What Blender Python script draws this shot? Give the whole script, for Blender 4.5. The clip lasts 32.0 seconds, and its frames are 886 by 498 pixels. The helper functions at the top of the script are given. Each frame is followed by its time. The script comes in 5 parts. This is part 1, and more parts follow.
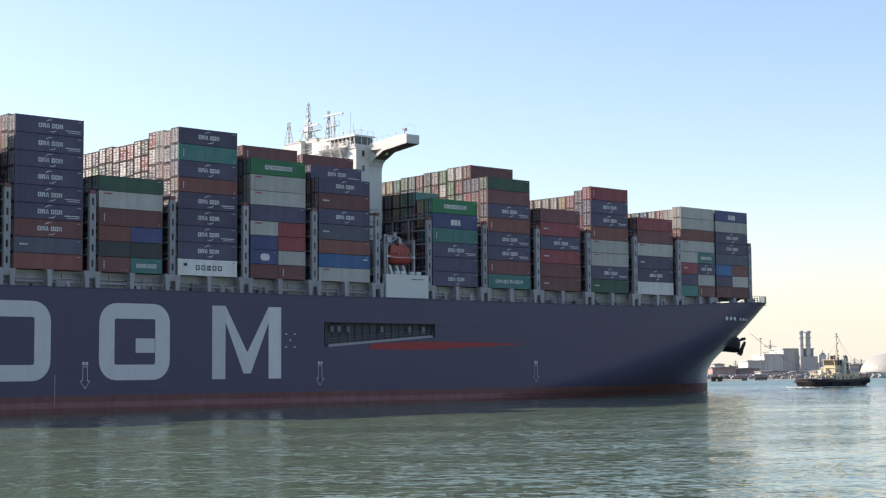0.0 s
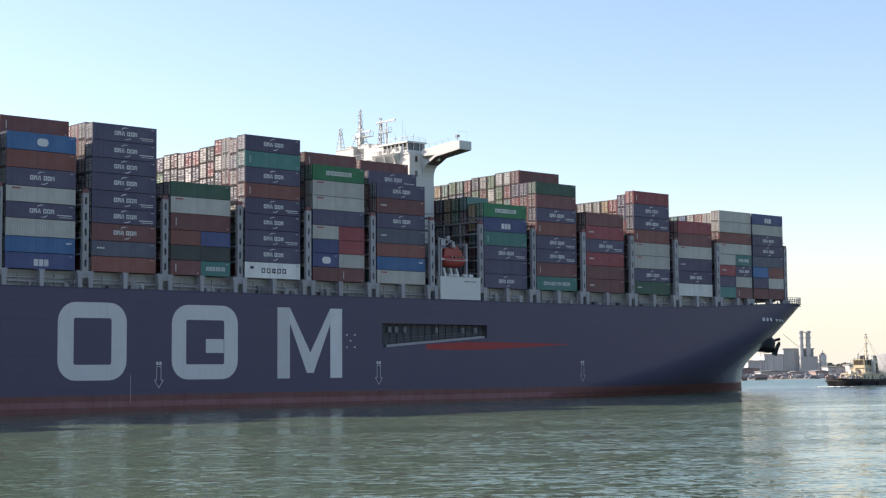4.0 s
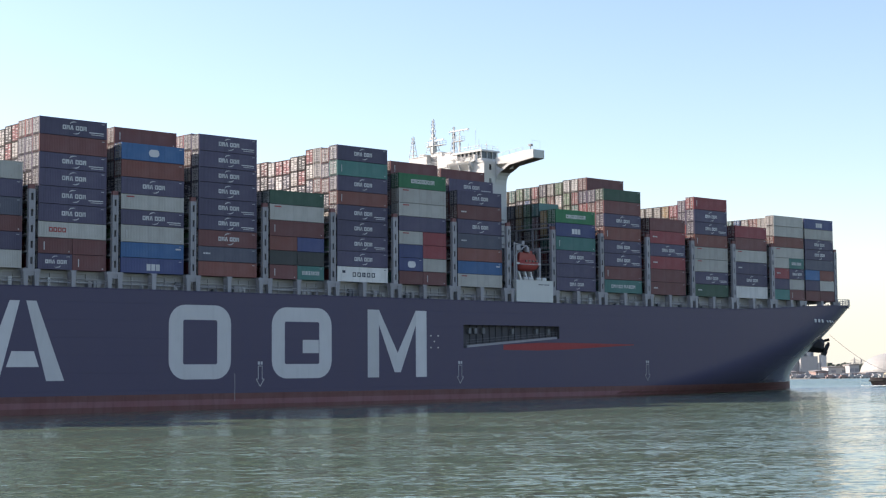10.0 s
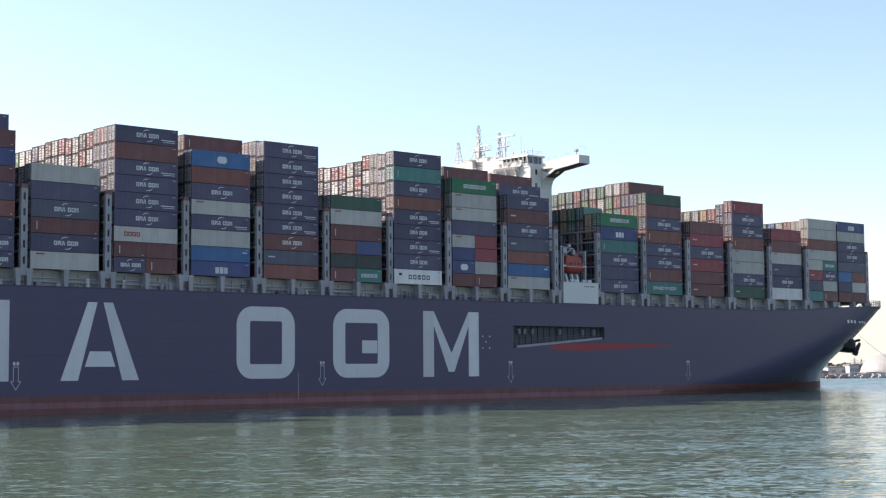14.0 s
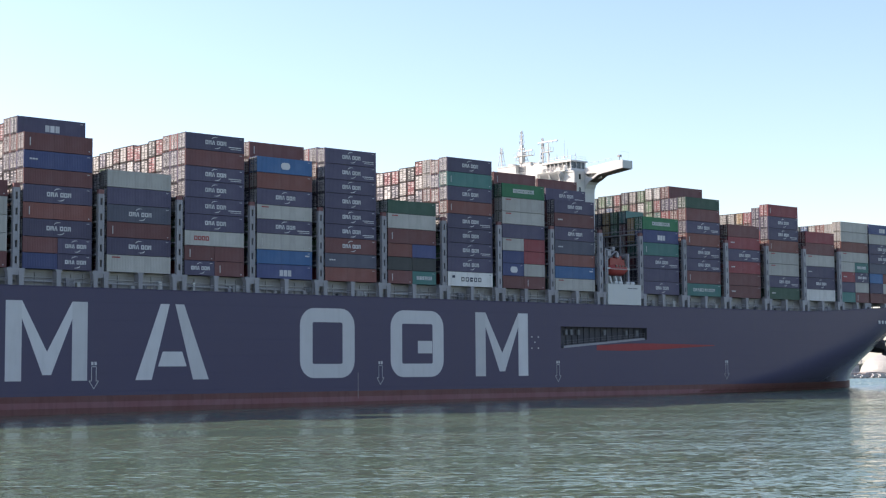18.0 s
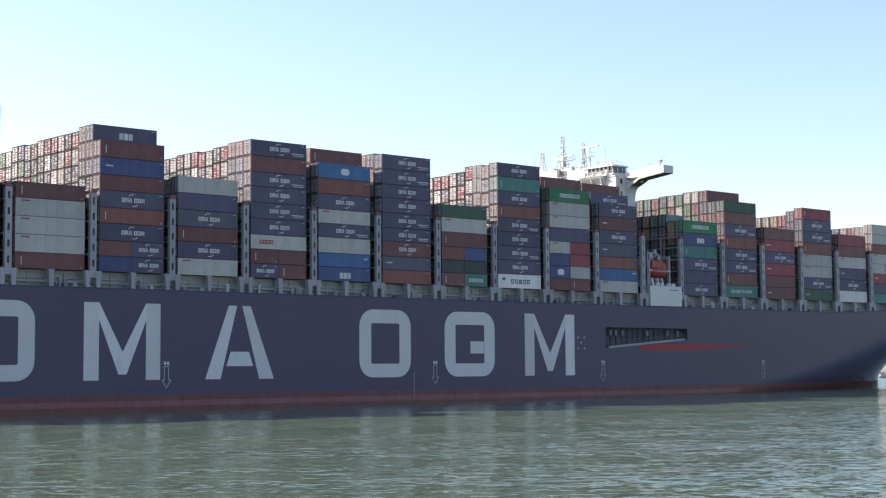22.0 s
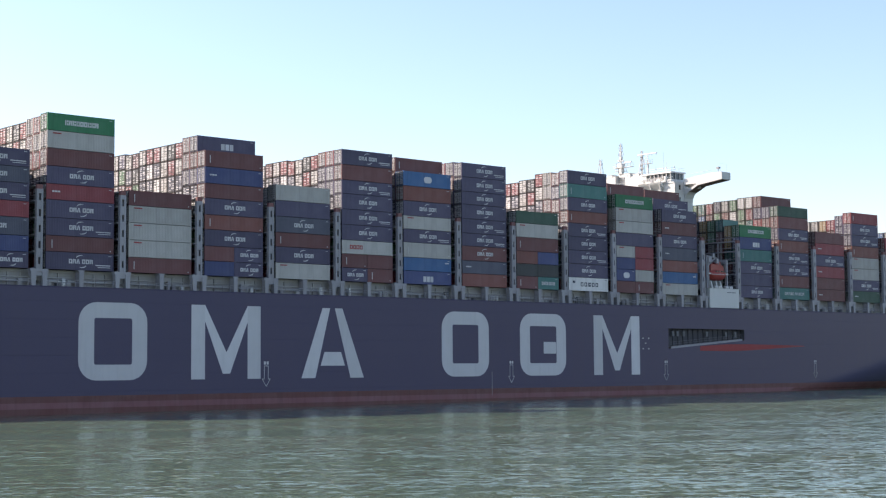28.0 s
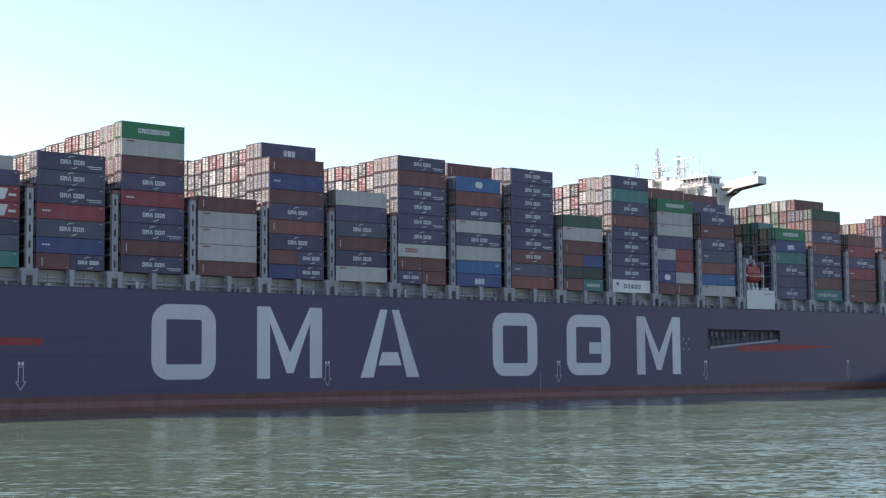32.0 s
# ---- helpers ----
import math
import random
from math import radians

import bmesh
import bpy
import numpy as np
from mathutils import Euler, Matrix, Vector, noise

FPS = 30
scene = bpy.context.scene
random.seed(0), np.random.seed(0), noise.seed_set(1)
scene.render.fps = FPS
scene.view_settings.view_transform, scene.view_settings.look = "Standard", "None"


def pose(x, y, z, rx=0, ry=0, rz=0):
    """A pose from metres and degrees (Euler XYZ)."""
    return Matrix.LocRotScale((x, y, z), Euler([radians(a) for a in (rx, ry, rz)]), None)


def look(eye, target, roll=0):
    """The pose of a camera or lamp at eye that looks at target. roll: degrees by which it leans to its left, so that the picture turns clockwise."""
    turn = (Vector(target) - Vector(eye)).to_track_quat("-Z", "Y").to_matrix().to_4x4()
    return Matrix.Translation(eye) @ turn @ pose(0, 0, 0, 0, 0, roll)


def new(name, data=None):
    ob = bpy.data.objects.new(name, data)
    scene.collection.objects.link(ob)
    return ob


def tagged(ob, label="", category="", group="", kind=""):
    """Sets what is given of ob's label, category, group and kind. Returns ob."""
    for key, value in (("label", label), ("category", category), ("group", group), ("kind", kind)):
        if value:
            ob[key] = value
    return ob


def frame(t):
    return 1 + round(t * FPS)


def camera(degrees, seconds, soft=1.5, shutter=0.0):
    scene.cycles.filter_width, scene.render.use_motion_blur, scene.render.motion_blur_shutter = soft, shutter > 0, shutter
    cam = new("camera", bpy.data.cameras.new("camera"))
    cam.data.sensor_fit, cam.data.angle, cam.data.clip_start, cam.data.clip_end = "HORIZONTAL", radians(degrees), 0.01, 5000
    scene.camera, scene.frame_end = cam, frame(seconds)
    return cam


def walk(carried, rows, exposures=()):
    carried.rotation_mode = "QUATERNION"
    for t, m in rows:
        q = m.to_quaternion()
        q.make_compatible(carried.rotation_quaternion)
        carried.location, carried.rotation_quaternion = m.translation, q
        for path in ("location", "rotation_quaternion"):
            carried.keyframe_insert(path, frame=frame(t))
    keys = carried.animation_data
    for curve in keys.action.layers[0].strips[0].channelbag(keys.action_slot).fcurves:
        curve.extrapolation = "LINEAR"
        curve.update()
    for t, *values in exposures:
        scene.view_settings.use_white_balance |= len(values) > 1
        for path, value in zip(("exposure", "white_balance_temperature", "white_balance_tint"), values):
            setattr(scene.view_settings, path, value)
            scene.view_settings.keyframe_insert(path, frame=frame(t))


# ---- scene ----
EXPOSURE, SKY, SUNPOWER = 1.03, 0.118, 5.0
# The camera stands still on a quay; the ship and its tug pass before it.
cam = camera(32.03, 32.0, soft=1.25)
EYE = pose(0, 0, 6.0, 90 + 4.475, 0, 0) @ pose(0, 0, 0, 0, 0, -0.41)
walk(cam, [(0.0, EYE), (32.0, EYE)], exposures=[(0.0, EXPOSURE - 0.17, 6500, 15), (10.0, EXPOSURE - 0.06, 6450, 16), (20.0, EXPOSURE + 0.02, 6400, 17), (32.0, EXPOSURE + 0.02, 6400, 17)])

# The ship's way: start, heading, drift, speed and slowing.
SHIP_TIMES = (0.0, 8.0, 16.0, 24.0, 32.0)


def ship_pose(t):
    """The ship's pose: x along its keel to the bow, y to port, z up from the water."""
    way = 3.4308 * t - 1.1475 * (t / 32) ** 2
    heading, course = 0.7331 - 0.0110 * t / 32, 0.7146 - 0.0055 * t / 32
    return pose(-45.57 + way * math.cos(course), 264.46 + way * math.sin(course), 0, 0, 0, math.degrees(heading))


MOVERS = []          # (thing, its pose aboard): all that travels with the ship

# ---- light ----
SUN_EL, SUN_AZ = radians(31.5), radians(-74.0)      # azimuth from +y, clockwise
world = bpy.data.worlds.new("sky")
scene.world = world
world.use_nodes = True
sky = world.node_tree.nodes.new("ShaderNodeTexSky")
sky.sky_type, sky.sun_disc = "NISHITA", False
sky.sun_elevation, sky.sun_rotation = SUN_EL, SUN_AZ
sky.air_density, sky.dust_density, sky.ozone_density = 1.0, 0.8, 1.2
background = world.node_tree.nodes["Background"]
background.inputs["Strength"].default_value = SKY
world.node_tree.links.new(sky.outputs[0], background.inputs["Color"])
sun_data = bpy.data.lights.new("sun", "SUN")
sun_data.energy, sun_data.angle, sun_data.color = SUNPOWER, radians(0.6), (1.0, 0.9, 0.76)
sun = new("sun", sun_data)
SUN_WAY = Vector((math.sin(SUN_AZ) * math.cos(SUN_EL), math.cos(SUN_AZ) * math.cos(SUN_EL), math.sin(SUN_EL)))
sun.matrix_world = look((0, 0, 300), Vector((0, 0, 300)) - SUN_WAY)


# ---- materials ----
def nodes_of(name, rough=0.5, metal=0.0):
    m = bpy.data.materials.new(name)
    m.use_nodes = True
    b = m.node_tree.nodes["Principled BSDF"]
    b.inputs["Roughness"].default_value, b.inputs["Metallic"].default_value = rough, metal
    return m, m.node_tree, b


def add(tree, kind, **values):
    n = tree.nodes.new(kind)
    for key, value in values.items():
        n.inputs[key].default_value = value
    return n


def mix(tree, factor, a, b, mode="MIX"):
    n = tree.nodes.new("ShaderNodeMix")
    n.data_type, n.blend_type = "RGBA", mode
    for socket, value in ((0, factor), (6, a), (7, b)):
        if isinstance(value, bpy.types.NodeSocket):
            tree.links.new(value, n.inputs[socket])
        else:
            n.inputs[socket].default_value = value
    return n.outputs[2]


def ramp(tree, source, low, high, a=0.0, b=1.0):
    n = tree.nodes.new("ShaderNodeMapRange")
    n.inputs[1].default_value, n.inputs[2].default_value = low, high
    n.inputs[3].default_value, n.inputs[4].default_value = a, b
    tree.links.new(source, n.inputs[0])
    return n.outputs[0]


def coords(tree, scale):
    c = tree.nodes.new("ShaderNodeTexCoord")
    m = tree.nodes.new("ShaderNodeMapping")
    m.inputs["Scale"].default_value = scale
    tree.links.new(c.outputs["Object"], m.inputs[0])
    return m.outputs[0]


def noise_at(tree, scale, detail=4.0, stretch=(1, 1, 1)):
    n = add(tree, "ShaderNodeTexNoise", Scale=scale, Detail=detail)
    tree.links.new(coords(tree, stretch), n.inputs["Vector"])
    return n.outputs[0]


def paint(name, colour, rough=0.5, wear=0.35, rust=0.12, metal=0.0, bump=0.02, vary=0.12):
    """Paint on steel: fading in patches, vertical streaks, specks of rust, and a tone of its own for each piece."""
    m, tree, b = nodes_of(name, rough, metal)
    b.inputs["Specular IOR Level"].default_value = 0.25
    c = (*colour, 1)
    dull = tuple(0.75 * v + 0.25 * sum(colour) / 3 for v in colour)
    base = mix(tree, ramp(tree, noise_at(tree, 0.35, 3), 0.35, 0.7, 0, wear), c, (*(v * 1.25 + 0.012 for v in dull), 1))
    base = mix(tree, ramp(tree, noise_at(tree, 1.6, 5, (1, 1, 0.12)), 0.5, 0.8, 0, wear), base, (*(v * 0.6 for v in colour), 1))
    base = mix(tree, ramp(tree, noise_at(tree, 2.2, 6, (1, 1, 0.3)), 0.66, 0.8, 0, rust), base, (0.12, 0.05, 0.025, 1))
    info = tree.nodes.new("ShaderNodeObjectInfo")
    tone = tree.nodes.new("ShaderNodeHueSaturation")
    tree.links.new(ramp(tree, info.outputs["Random"], 0, 1, 1 - vary, 1 + vary), tone.inputs["Value"])
    tree.links.new(base, tone.inputs["Color"])
    tree.links.new(tone.outputs[0], b.inputs["Base Color"])
    tree.links.new(ramp(tree, noise_at(tree, 1.1, 4), 0.3, 0.7, rough - 0.08, rough + 0.12), b.inputs["Roughness"])
    relief = add(tree, "ShaderNodeBump", Strength=0.3, Distance=bump)
    tree.links.new(noise_at(tree, 1.3, 3), relief.inputs["Height"])
    tree.links.new(relief.outputs[0], b.inputs["Normal"])
    return m


COLOURS = {
    "N": ("navy", (0.078, 0.067, 0.110)), "S": ("slate blue", (0.091, 0.091, 0.120)), "B": ("brown", (0.150, 0.059, 0.057)),
    "O": ("orange-brown", (0.192, 0.070, 0.058)), "R": ("red", (0.235, 0.050, 0.056)), "W": ("pale grey", (0.375, 0.352, 0.318)),
    "T": ("teal", (0.062, 0.171, 0.153)), "U": ("blue", (0.050, 0.124, 0.264)), "P": ("royal blue", (0.060, 0.072, 0.165)),
    "G": ("dark green", (0.043, 0.085, 0.059)), "E": ("bright green", (0.032, 0.160, 0.071)), "K": ("blackish green", (0.056, 0.058, 0.057)),
    "C": ("white", (0.632, 0.604, 0.569)),
}
STEEL = {k: paint("paint_" + n.replace(" ", "_").replace("-", "_"), c, rust=0.5 if k in "WC" else 0.14, wear=0.45) for k, (n, c) in COLOURS.items()}
MARK_WHITE = paint("marking_white", (0.55, 0.53, 0.52), 0.5, 0.2, 0.03)
MARK_RED = paint("marking_red", (0.32, 0.04, 0.04), 0.5, 0.2, 0.0)
MARK_DARK = paint("marking_dark", (0.03, 0.035, 0.06), 0.5, 0.2, 0.0)
ROD = paint("galvanised_steel", (0.40, 0.39, 0.37), 0.4, 0.3, 0.15, 0.4)
COAMING = paint("coaming_grey", (0.39, 0.375, 0.36), 0.6, 0.35, 0.2)
GREY = paint("ship_grey", (0.30, 0.285, 0.295), 0.5, 0.3, 0.12)
DARKGREY = paint("deck_grey", (0.165, 0.165, 0.17), 0.6, 0.4, 0.2)
RUSTY = paint("cap_red", (0.20, 0.085, 0.080), 0.6)
SHIP_WHITE = paint("ship_white", (0.58, 0.57, 0.54), 0.4, 0.12, 0.05)
# shade under the bridge wings, put into a dark brown
UNDERSIDE_SHADE = paint("underside_shade_brown", (0.10, 0.075, 0.058), 0.6)
ORANGE = paint("lifeboat_orange", (0.30, 0.052, 0.042), 0.35, 0.15, 0.0)
BLACK = paint("black_steel", (0.030, 0.030, 0.034), 0.55)
RECESS = paint("recess_grey", (0.085, 0.080, 0.088), 0.7)
# dark tone of the door bars, and of shade painted along container gaps
GAP_SHADE_BARS = paint("gap_shade_and_bars", (0.035, 0.030, 0.030), 0.7)
ANTIFOUL = paint("antifouling_red", (0.145, 0.058, 0.052), 0.55, 0.6, 0.2)
WORN_RED = paint("worn_waterline_red", (0.215, 0.092, 0.096), 0.6, 0.5, 0.1)


def hull_paint():
    """Dark blue topside paint with faint plate seams and salt streaks."""
    m, tree, b = nodes_of("hull_blue", 0.22)
    b.inputs["Specular IOR Level"].default_value = 0.10
    navy = (0.076, 0.069, 0.116, 1)
    base = mix(tree, ramp(tree, noise_at(tree, 0.05, 4), 0.35, 0.7, 0, 0.5), navy, (0.086, 0.077, 0.122, 1))
    base = mix(tree, ramp(tree, noise_at(tree, 0.5, 5, (1, 1, 0.06)), 0.5, 0.8, 0, 0.3), base, (0.089, 0.077, 0.110, 1))
    brick = add(tree, "ShaderNodeTexBrick", Scale=1.0)
    brick.inputs["Color1"].default_value = brick.inputs["Color2"].default_value = (1, 1, 1, 1)
    brick.inputs["Mortar"].default_value = (0, 0, 0, 1)
    brick.inputs["Mortar Size"].default_value, brick.inputs["Brick Width"].default_value, brick.inputs["Row Height"].default_value = 0.012, 12.0, 2.9
    c = tree.nodes.new("ShaderNodeTexCoord")
    split, join = tree.nodes.new("ShaderNodeSeparateXYZ"), tree.nodes.new("ShaderNodeCombineXYZ")
    tree.links.new(c.outputs["Object"], split.inputs[0])
    tree.links.new(split.outputs[0], join.inputs[0])
    tree.links.new(split.outputs[2], join.inputs[1])
    tree.links.new(join.outputs[0], brick.inputs["Vector"])
    tree.links.new(base, b.inputs["Base Color"])
    relief = add(tree, "ShaderNodeBump", Strength=0.5, Distance=0.05)
    tree.links.new(brick.outputs[0], relief.inputs["Height"])
    swell = add(tree, "ShaderNodeBump", Strength=0.25, Distance=0.06)
    tree.links.new(noise_at(tree, 0.45, 2), swell.inputs["Height"])
    tree.links.new(relief.outputs[0], swell.inputs["Normal"])
    tree.links.new(swell.outputs[0], b.inputs["Normal"])
    return m


HULL = hull_paint()


def cargo_paint(name, tones):
    """One paint out of a dozen for each joined container."""
    m, tree, b = nodes_of(name, 0.5)
    geo = tree.nodes.new("ShaderNodeNewGeometry")
    pick = tree.nodes.new("ShaderNodeValToRGB")
    pick.color_ramp.interpolation = "CONSTANT"
    for i, k in enumerate(tones):
        e = pick.color_ramp.elements[i] if i < 2 else pick.color_ramp.elements.new(i / len(tones))
        e.position, e.color = i / len(tones), (*{"V": (0.10, 0.20, 0.10), "Y": (0.42, 0.28, 0.12)}.get(k, COLOURS.get(k, ("", (0, 0, 0)))[1]), 1)
    tree.links.new(geo.outputs["Random Per Island"], pick.inputs[0])
    base = mix(tree, ramp(tree, noise_at(tree, 1.2, 4), 0.4, 0.7, 0, 0.12), pick.outputs[0], (0.20, 0.18, 0.17, 1))
    tree.links.new(base, b.inputs["Base Color"])
    return m


CARGO, CARGO_AFT = cargo_paint("cargo_mixed", "NSORWVYUWTCRVWSB"), cargo_paint("cargo_mixed_aft", "WSNCOWRCSRWWKWVB")


def water_surface():
    """Turbid estuary water: a green body under ripples of three sizes, whose steepness comes and goes in streaks."""
    m, tree, b = nodes_of("estuary_water", 0.05)
    b.inputs["IOR"].default_value, b.inputs["Specular IOR Level"].default_value = 1.33, 0.45
    patch = ramp(tree, noise_at(tree, 0.010, 3, (1, 2.5, 1)), 0.35, 0.65)
    tree.links.new(mix(tree, patch, (0.084, 0.125, 0.074, 1), (0.107, 0.147, 0.094, 1)), b.inputs["Base Color"])
    streak = ramp(tree, noise_at(tree, 0.02, 3, (0.35, 2.6, 1)), 0.36, 0.62, 0.46, 1.45)
    band = ramp(tree, noise_at(tree, 0.055, 2, (0.10, 1.1, 1)), 0.54, 0.68, 1.0, 2.2)
    total = None
    for scale, stretch, steep in ((0.12, (0.8, 1.0, 1), 0.02), (1.0, (0.55, 0.95, 1), 0.17), (3.2, (0.6, 1.1, 1), 0.36)):
        n = add(tree, "ShaderNodeTexNoise", Scale=scale, Detail=2.0)
        tree.links.new(coords(tree, stretch), n.inputs["Vector"])
        shift = tree.nodes.new("ShaderNodeVectorMath")
        shift.operation = "SUBTRACT"
        shift.inputs[1].default_value = (0.5, 0.5, 0.5)
        tree.links.new(n.outputs["Color"], shift.inputs[0])
        size = tree.nodes.new("ShaderNodeVectorMath")
        size.operation = "MULTIPLY"
        size.inputs[1].default_value = (steep, steep, 0)
        tree.links.new(shift.outputs[0], size.inputs[0])
        if total is None:
            total = size.outputs[0]
        else:
            plus = tree.nodes.new("ShaderNodeVectorMath")
            tree.links.new(total, plus.inputs[0]), tree.links.new(size.outputs[0], plus.inputs[1])
            total = plus.outputs[0]
    scaled = tree.nodes.new("ShaderNodeVectorMath")
    scaled.operation = "SCALE"
    gust = tree.nodes.new("ShaderNodeMath")
    gust.operation = "MULTIPLY"
    tree.links.new(streak, gust.inputs[0]), tree.links.new(band, gust.inputs[1])
    tree.links.new(total, scaled.inputs[0]), tree.links.new(gust.outputs[0], scaled.inputs["Scale"])
    # the wavelets lean towards the quay, more so out in the open channel
    place = tree.nodes.new("ShaderNodeTexCoord")
    where, lean = tree.nodes.new("ShaderNodeSeparateXYZ"), tree.nodes.new("ShaderNodeCombineXYZ")
    tree.links.new(place.outputs["Object"], where.inputs[0])
    near, open_water = ramp(tree, where.outputs[1], 60, 360, -0.008, -0.042), ramp(tree, where.outputs[1], 330, 500, 0.0, -0.075)
    # thin steep crests in two sizes, and the long backs of the waves
    slopes = [near, open_water]
    for scale, stretch, low, high, steep in ((1.0, (0.30, 1.05, 1), 0.585, 0.72, -0.13), (1.0, (1.0, 2.1, 1), 0.55, 0.71, -0.12), (1.0, (0.30, 0.85, 1), 0.54, 0.70, 0.07)):
        crest = ramp(tree, noise_at(tree, scale, 1.5, stretch), low, high, 0.0, steep)
        blown = tree.nodes.new("ShaderNodeMath")
        blown.operation = "MULTIPLY"
        tree.links.new(crest, blown.inputs[0]), tree.links.new(gust.outputs[0], blown.inputs[1])
        slopes.append(blown.outputs[0])
    leaning = slopes[0]
    for slope_y in slopes[1:]:
        both = tree.nodes.new("ShaderNodeMath")
        tree.links.new(leaning, both.inputs[0]), tree.links.new(slope_y, both.inputs[1])
        leaning = both.outputs[0]
    tree.links.new(leaning, lean.inputs[1])
    lean.inputs[2].default_value = 1.0
    up = tree.nodes.new("ShaderNodeVectorMath")
    tree.links.new(lean.outputs[0], up.inputs[1])
    tree.links.new(scaled.outputs[0], up.inputs[0])
    unit = tree.nodes.new("ShaderNodeVectorMath")
    unit.operation = "NORMALIZE"
    tree.links.new(up.outputs[0], unit.inputs[0])
    tree.links.new(unit.outputs[0], b.inputs["Normal"])
    return m


WATER = water_surface()


def horizon_haze_glow():
    """Emission painted in as lit haze, thinning out with height."""
    m = bpy.data.materials.new("horizon_haze_glow")
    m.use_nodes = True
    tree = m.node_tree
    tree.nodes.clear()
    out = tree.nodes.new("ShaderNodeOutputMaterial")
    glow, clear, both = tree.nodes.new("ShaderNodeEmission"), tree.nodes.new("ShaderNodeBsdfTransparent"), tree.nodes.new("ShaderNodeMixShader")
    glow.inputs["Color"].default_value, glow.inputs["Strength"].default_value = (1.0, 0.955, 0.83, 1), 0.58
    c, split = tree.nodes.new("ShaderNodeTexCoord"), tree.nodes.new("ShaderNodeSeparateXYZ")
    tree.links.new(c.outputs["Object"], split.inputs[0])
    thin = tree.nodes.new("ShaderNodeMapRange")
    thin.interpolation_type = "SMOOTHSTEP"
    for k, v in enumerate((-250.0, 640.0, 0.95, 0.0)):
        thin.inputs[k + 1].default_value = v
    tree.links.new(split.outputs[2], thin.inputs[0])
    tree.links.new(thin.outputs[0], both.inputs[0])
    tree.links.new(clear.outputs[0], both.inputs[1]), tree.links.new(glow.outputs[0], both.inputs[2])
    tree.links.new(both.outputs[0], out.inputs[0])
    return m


HAZE_GLOW = horizon_haze_glow()
LAND = paint("shore_earth", (0.20, 0.19, 0.17), 0.9, 0.5, 0.2)
# Distance haze is put into the pale tones of concrete, cladding and far steel.
CONCRETE = paint("hazy_concrete", (0.42, 0.415, 0.405), 0.8, 0.25, 0.05)
CLADDING = paint("hazy_cladding", (0.37, 0.368, 0.362), 0.7, 0.2, 0.03)
BRICKRED = paint("shed_brick", (0.30, 0.21, 0.19), 0.8)
HAZE_STEEL = paint("haze_paled_far_steel", (0.24, 0.24, 0.26), 0.7)
DOMEWHITE = paint("dome_white", (0.36, 0.35, 0.33), 0.5, 0.15, 0.03)
DOLPHIN = paint("weathered_piles", (0.085, 0.070, 0.062), 0.8)
SLATE = paint("far_roofing", (0.22, 0.20, 0.19), 0.8)
FOLIAGE = paint("far_foliage", (0.12, 0.13, 0.10), 0.9, 0.4, 0.0)
BUFF = paint("tug_buff", (0.66, 0.56, 0.40), 0.45, 0.2, 0.05)
TUGHULL = paint("tug_hull", (0.019, 0.013, 0.017), 0.5)
RUBBER = paint("rubber", (0.02, 0.02, 0.02), 0.8)
FOAM = paint("foam", (0.75, 0.78, 0.78), 0.7, 0.2, 0.0)
GLASS, _, glass_b = nodes_of("dark_glazing", 0.05)
glass_b.inputs["Base Color"].default_value = (0.02, 0.025, 0.03, 1)


# ---- mesh helpers ----
def box(bm, x0, x1, y0, y1, z0, z1, mat=0):
    v = [bm.verts.new(p) for p in ((x0, y0, z0), (x1, y0, z0), (x1, y1, z0), (x0, y1, z0), (x0, y0, z1), (x1, y0, z1), (x1, y1, z1), (x0, y1, z1))]
    for f in ((0, 3, 2, 1), (4, 5, 6, 7), (0, 1, 5, 4), (1, 2, 6, 5), (2, 3, 7, 6), (3, 0, 4, 7)):
        bm.faces.new([v[i] for i in f]).material_index = mat


def prism(bm, outline, y0, y1, mat=0):
    """An outline in x and z, given thickness in y."""
    a = [bm.verts.new((x, y0, z)) for x, z in outline]
    b = [bm.verts.new((x, y1, z)) for x, z in outline]
    n = len(outline)
    faces = [bm.faces.new(a), bm.faces.new(b[::-1])] + [bm.faces.new((a[i], b[i], b[(i + 1) % n], a[(i + 1) % n])) for i in range(n)]
    for f in faces:
        f.material_index = mat


def beam(bm, a, b, r=0.05, sides=6, r2=None):
    """A round bar from a to b."""
    a, b = Vector(a), Vector(b)
    q = (b - a).to_track_quat("Z", "Y").to_matrix()
    rings = []
    for p, rad in ((a, r), (b, r if r2 is None else r2)):
        rings.append([bm.verts.new(p + q @ Vector((rad * math.cos(2 * math.pi * i / sides), rad * math.sin(2 * math.pi * i / sides), 0))) for i in range(sides)])
    for i in range(sides):
        bm.faces.new((rings[0][i], rings[0][(i + 1) % sides], rings[1][(i + 1) % sides], rings[1][i]))
    bm.faces.new(rings[0][::-1]), bm.faces.new(rings[1])


def mesh_of(name, bm, *materials):
    bmesh.ops.recalc_face_normals(bm, faces=bm.faces)
    data = bpy.data.meshes.new(name)
    bm.to_mesh(data)
    bm.free()
    for m in materials:
        data.materials.append(m)
    return data


def part(name, bm, material, parent, label="", place=None):
    """Links a bmesh (or ready mesh data) as one mesh object under a thing or part."""
    data = bm if isinstance(bm, bpy.types.Mesh) else mesh_of(name, bm, *(material if isinstance(material, (list, tuple)) else [material]))
    ob = new(name, data)
    ob.parent = parent
    if place:
        ob.matrix_basis = place
    return tagged(ob, label)


def aboard(ob, place=None):
    """Marks a thing as carried by the ship, at a pose in the ship's space."""
    MOVERS.append((ob, place or Matrix.Identity(4)))
    return ob


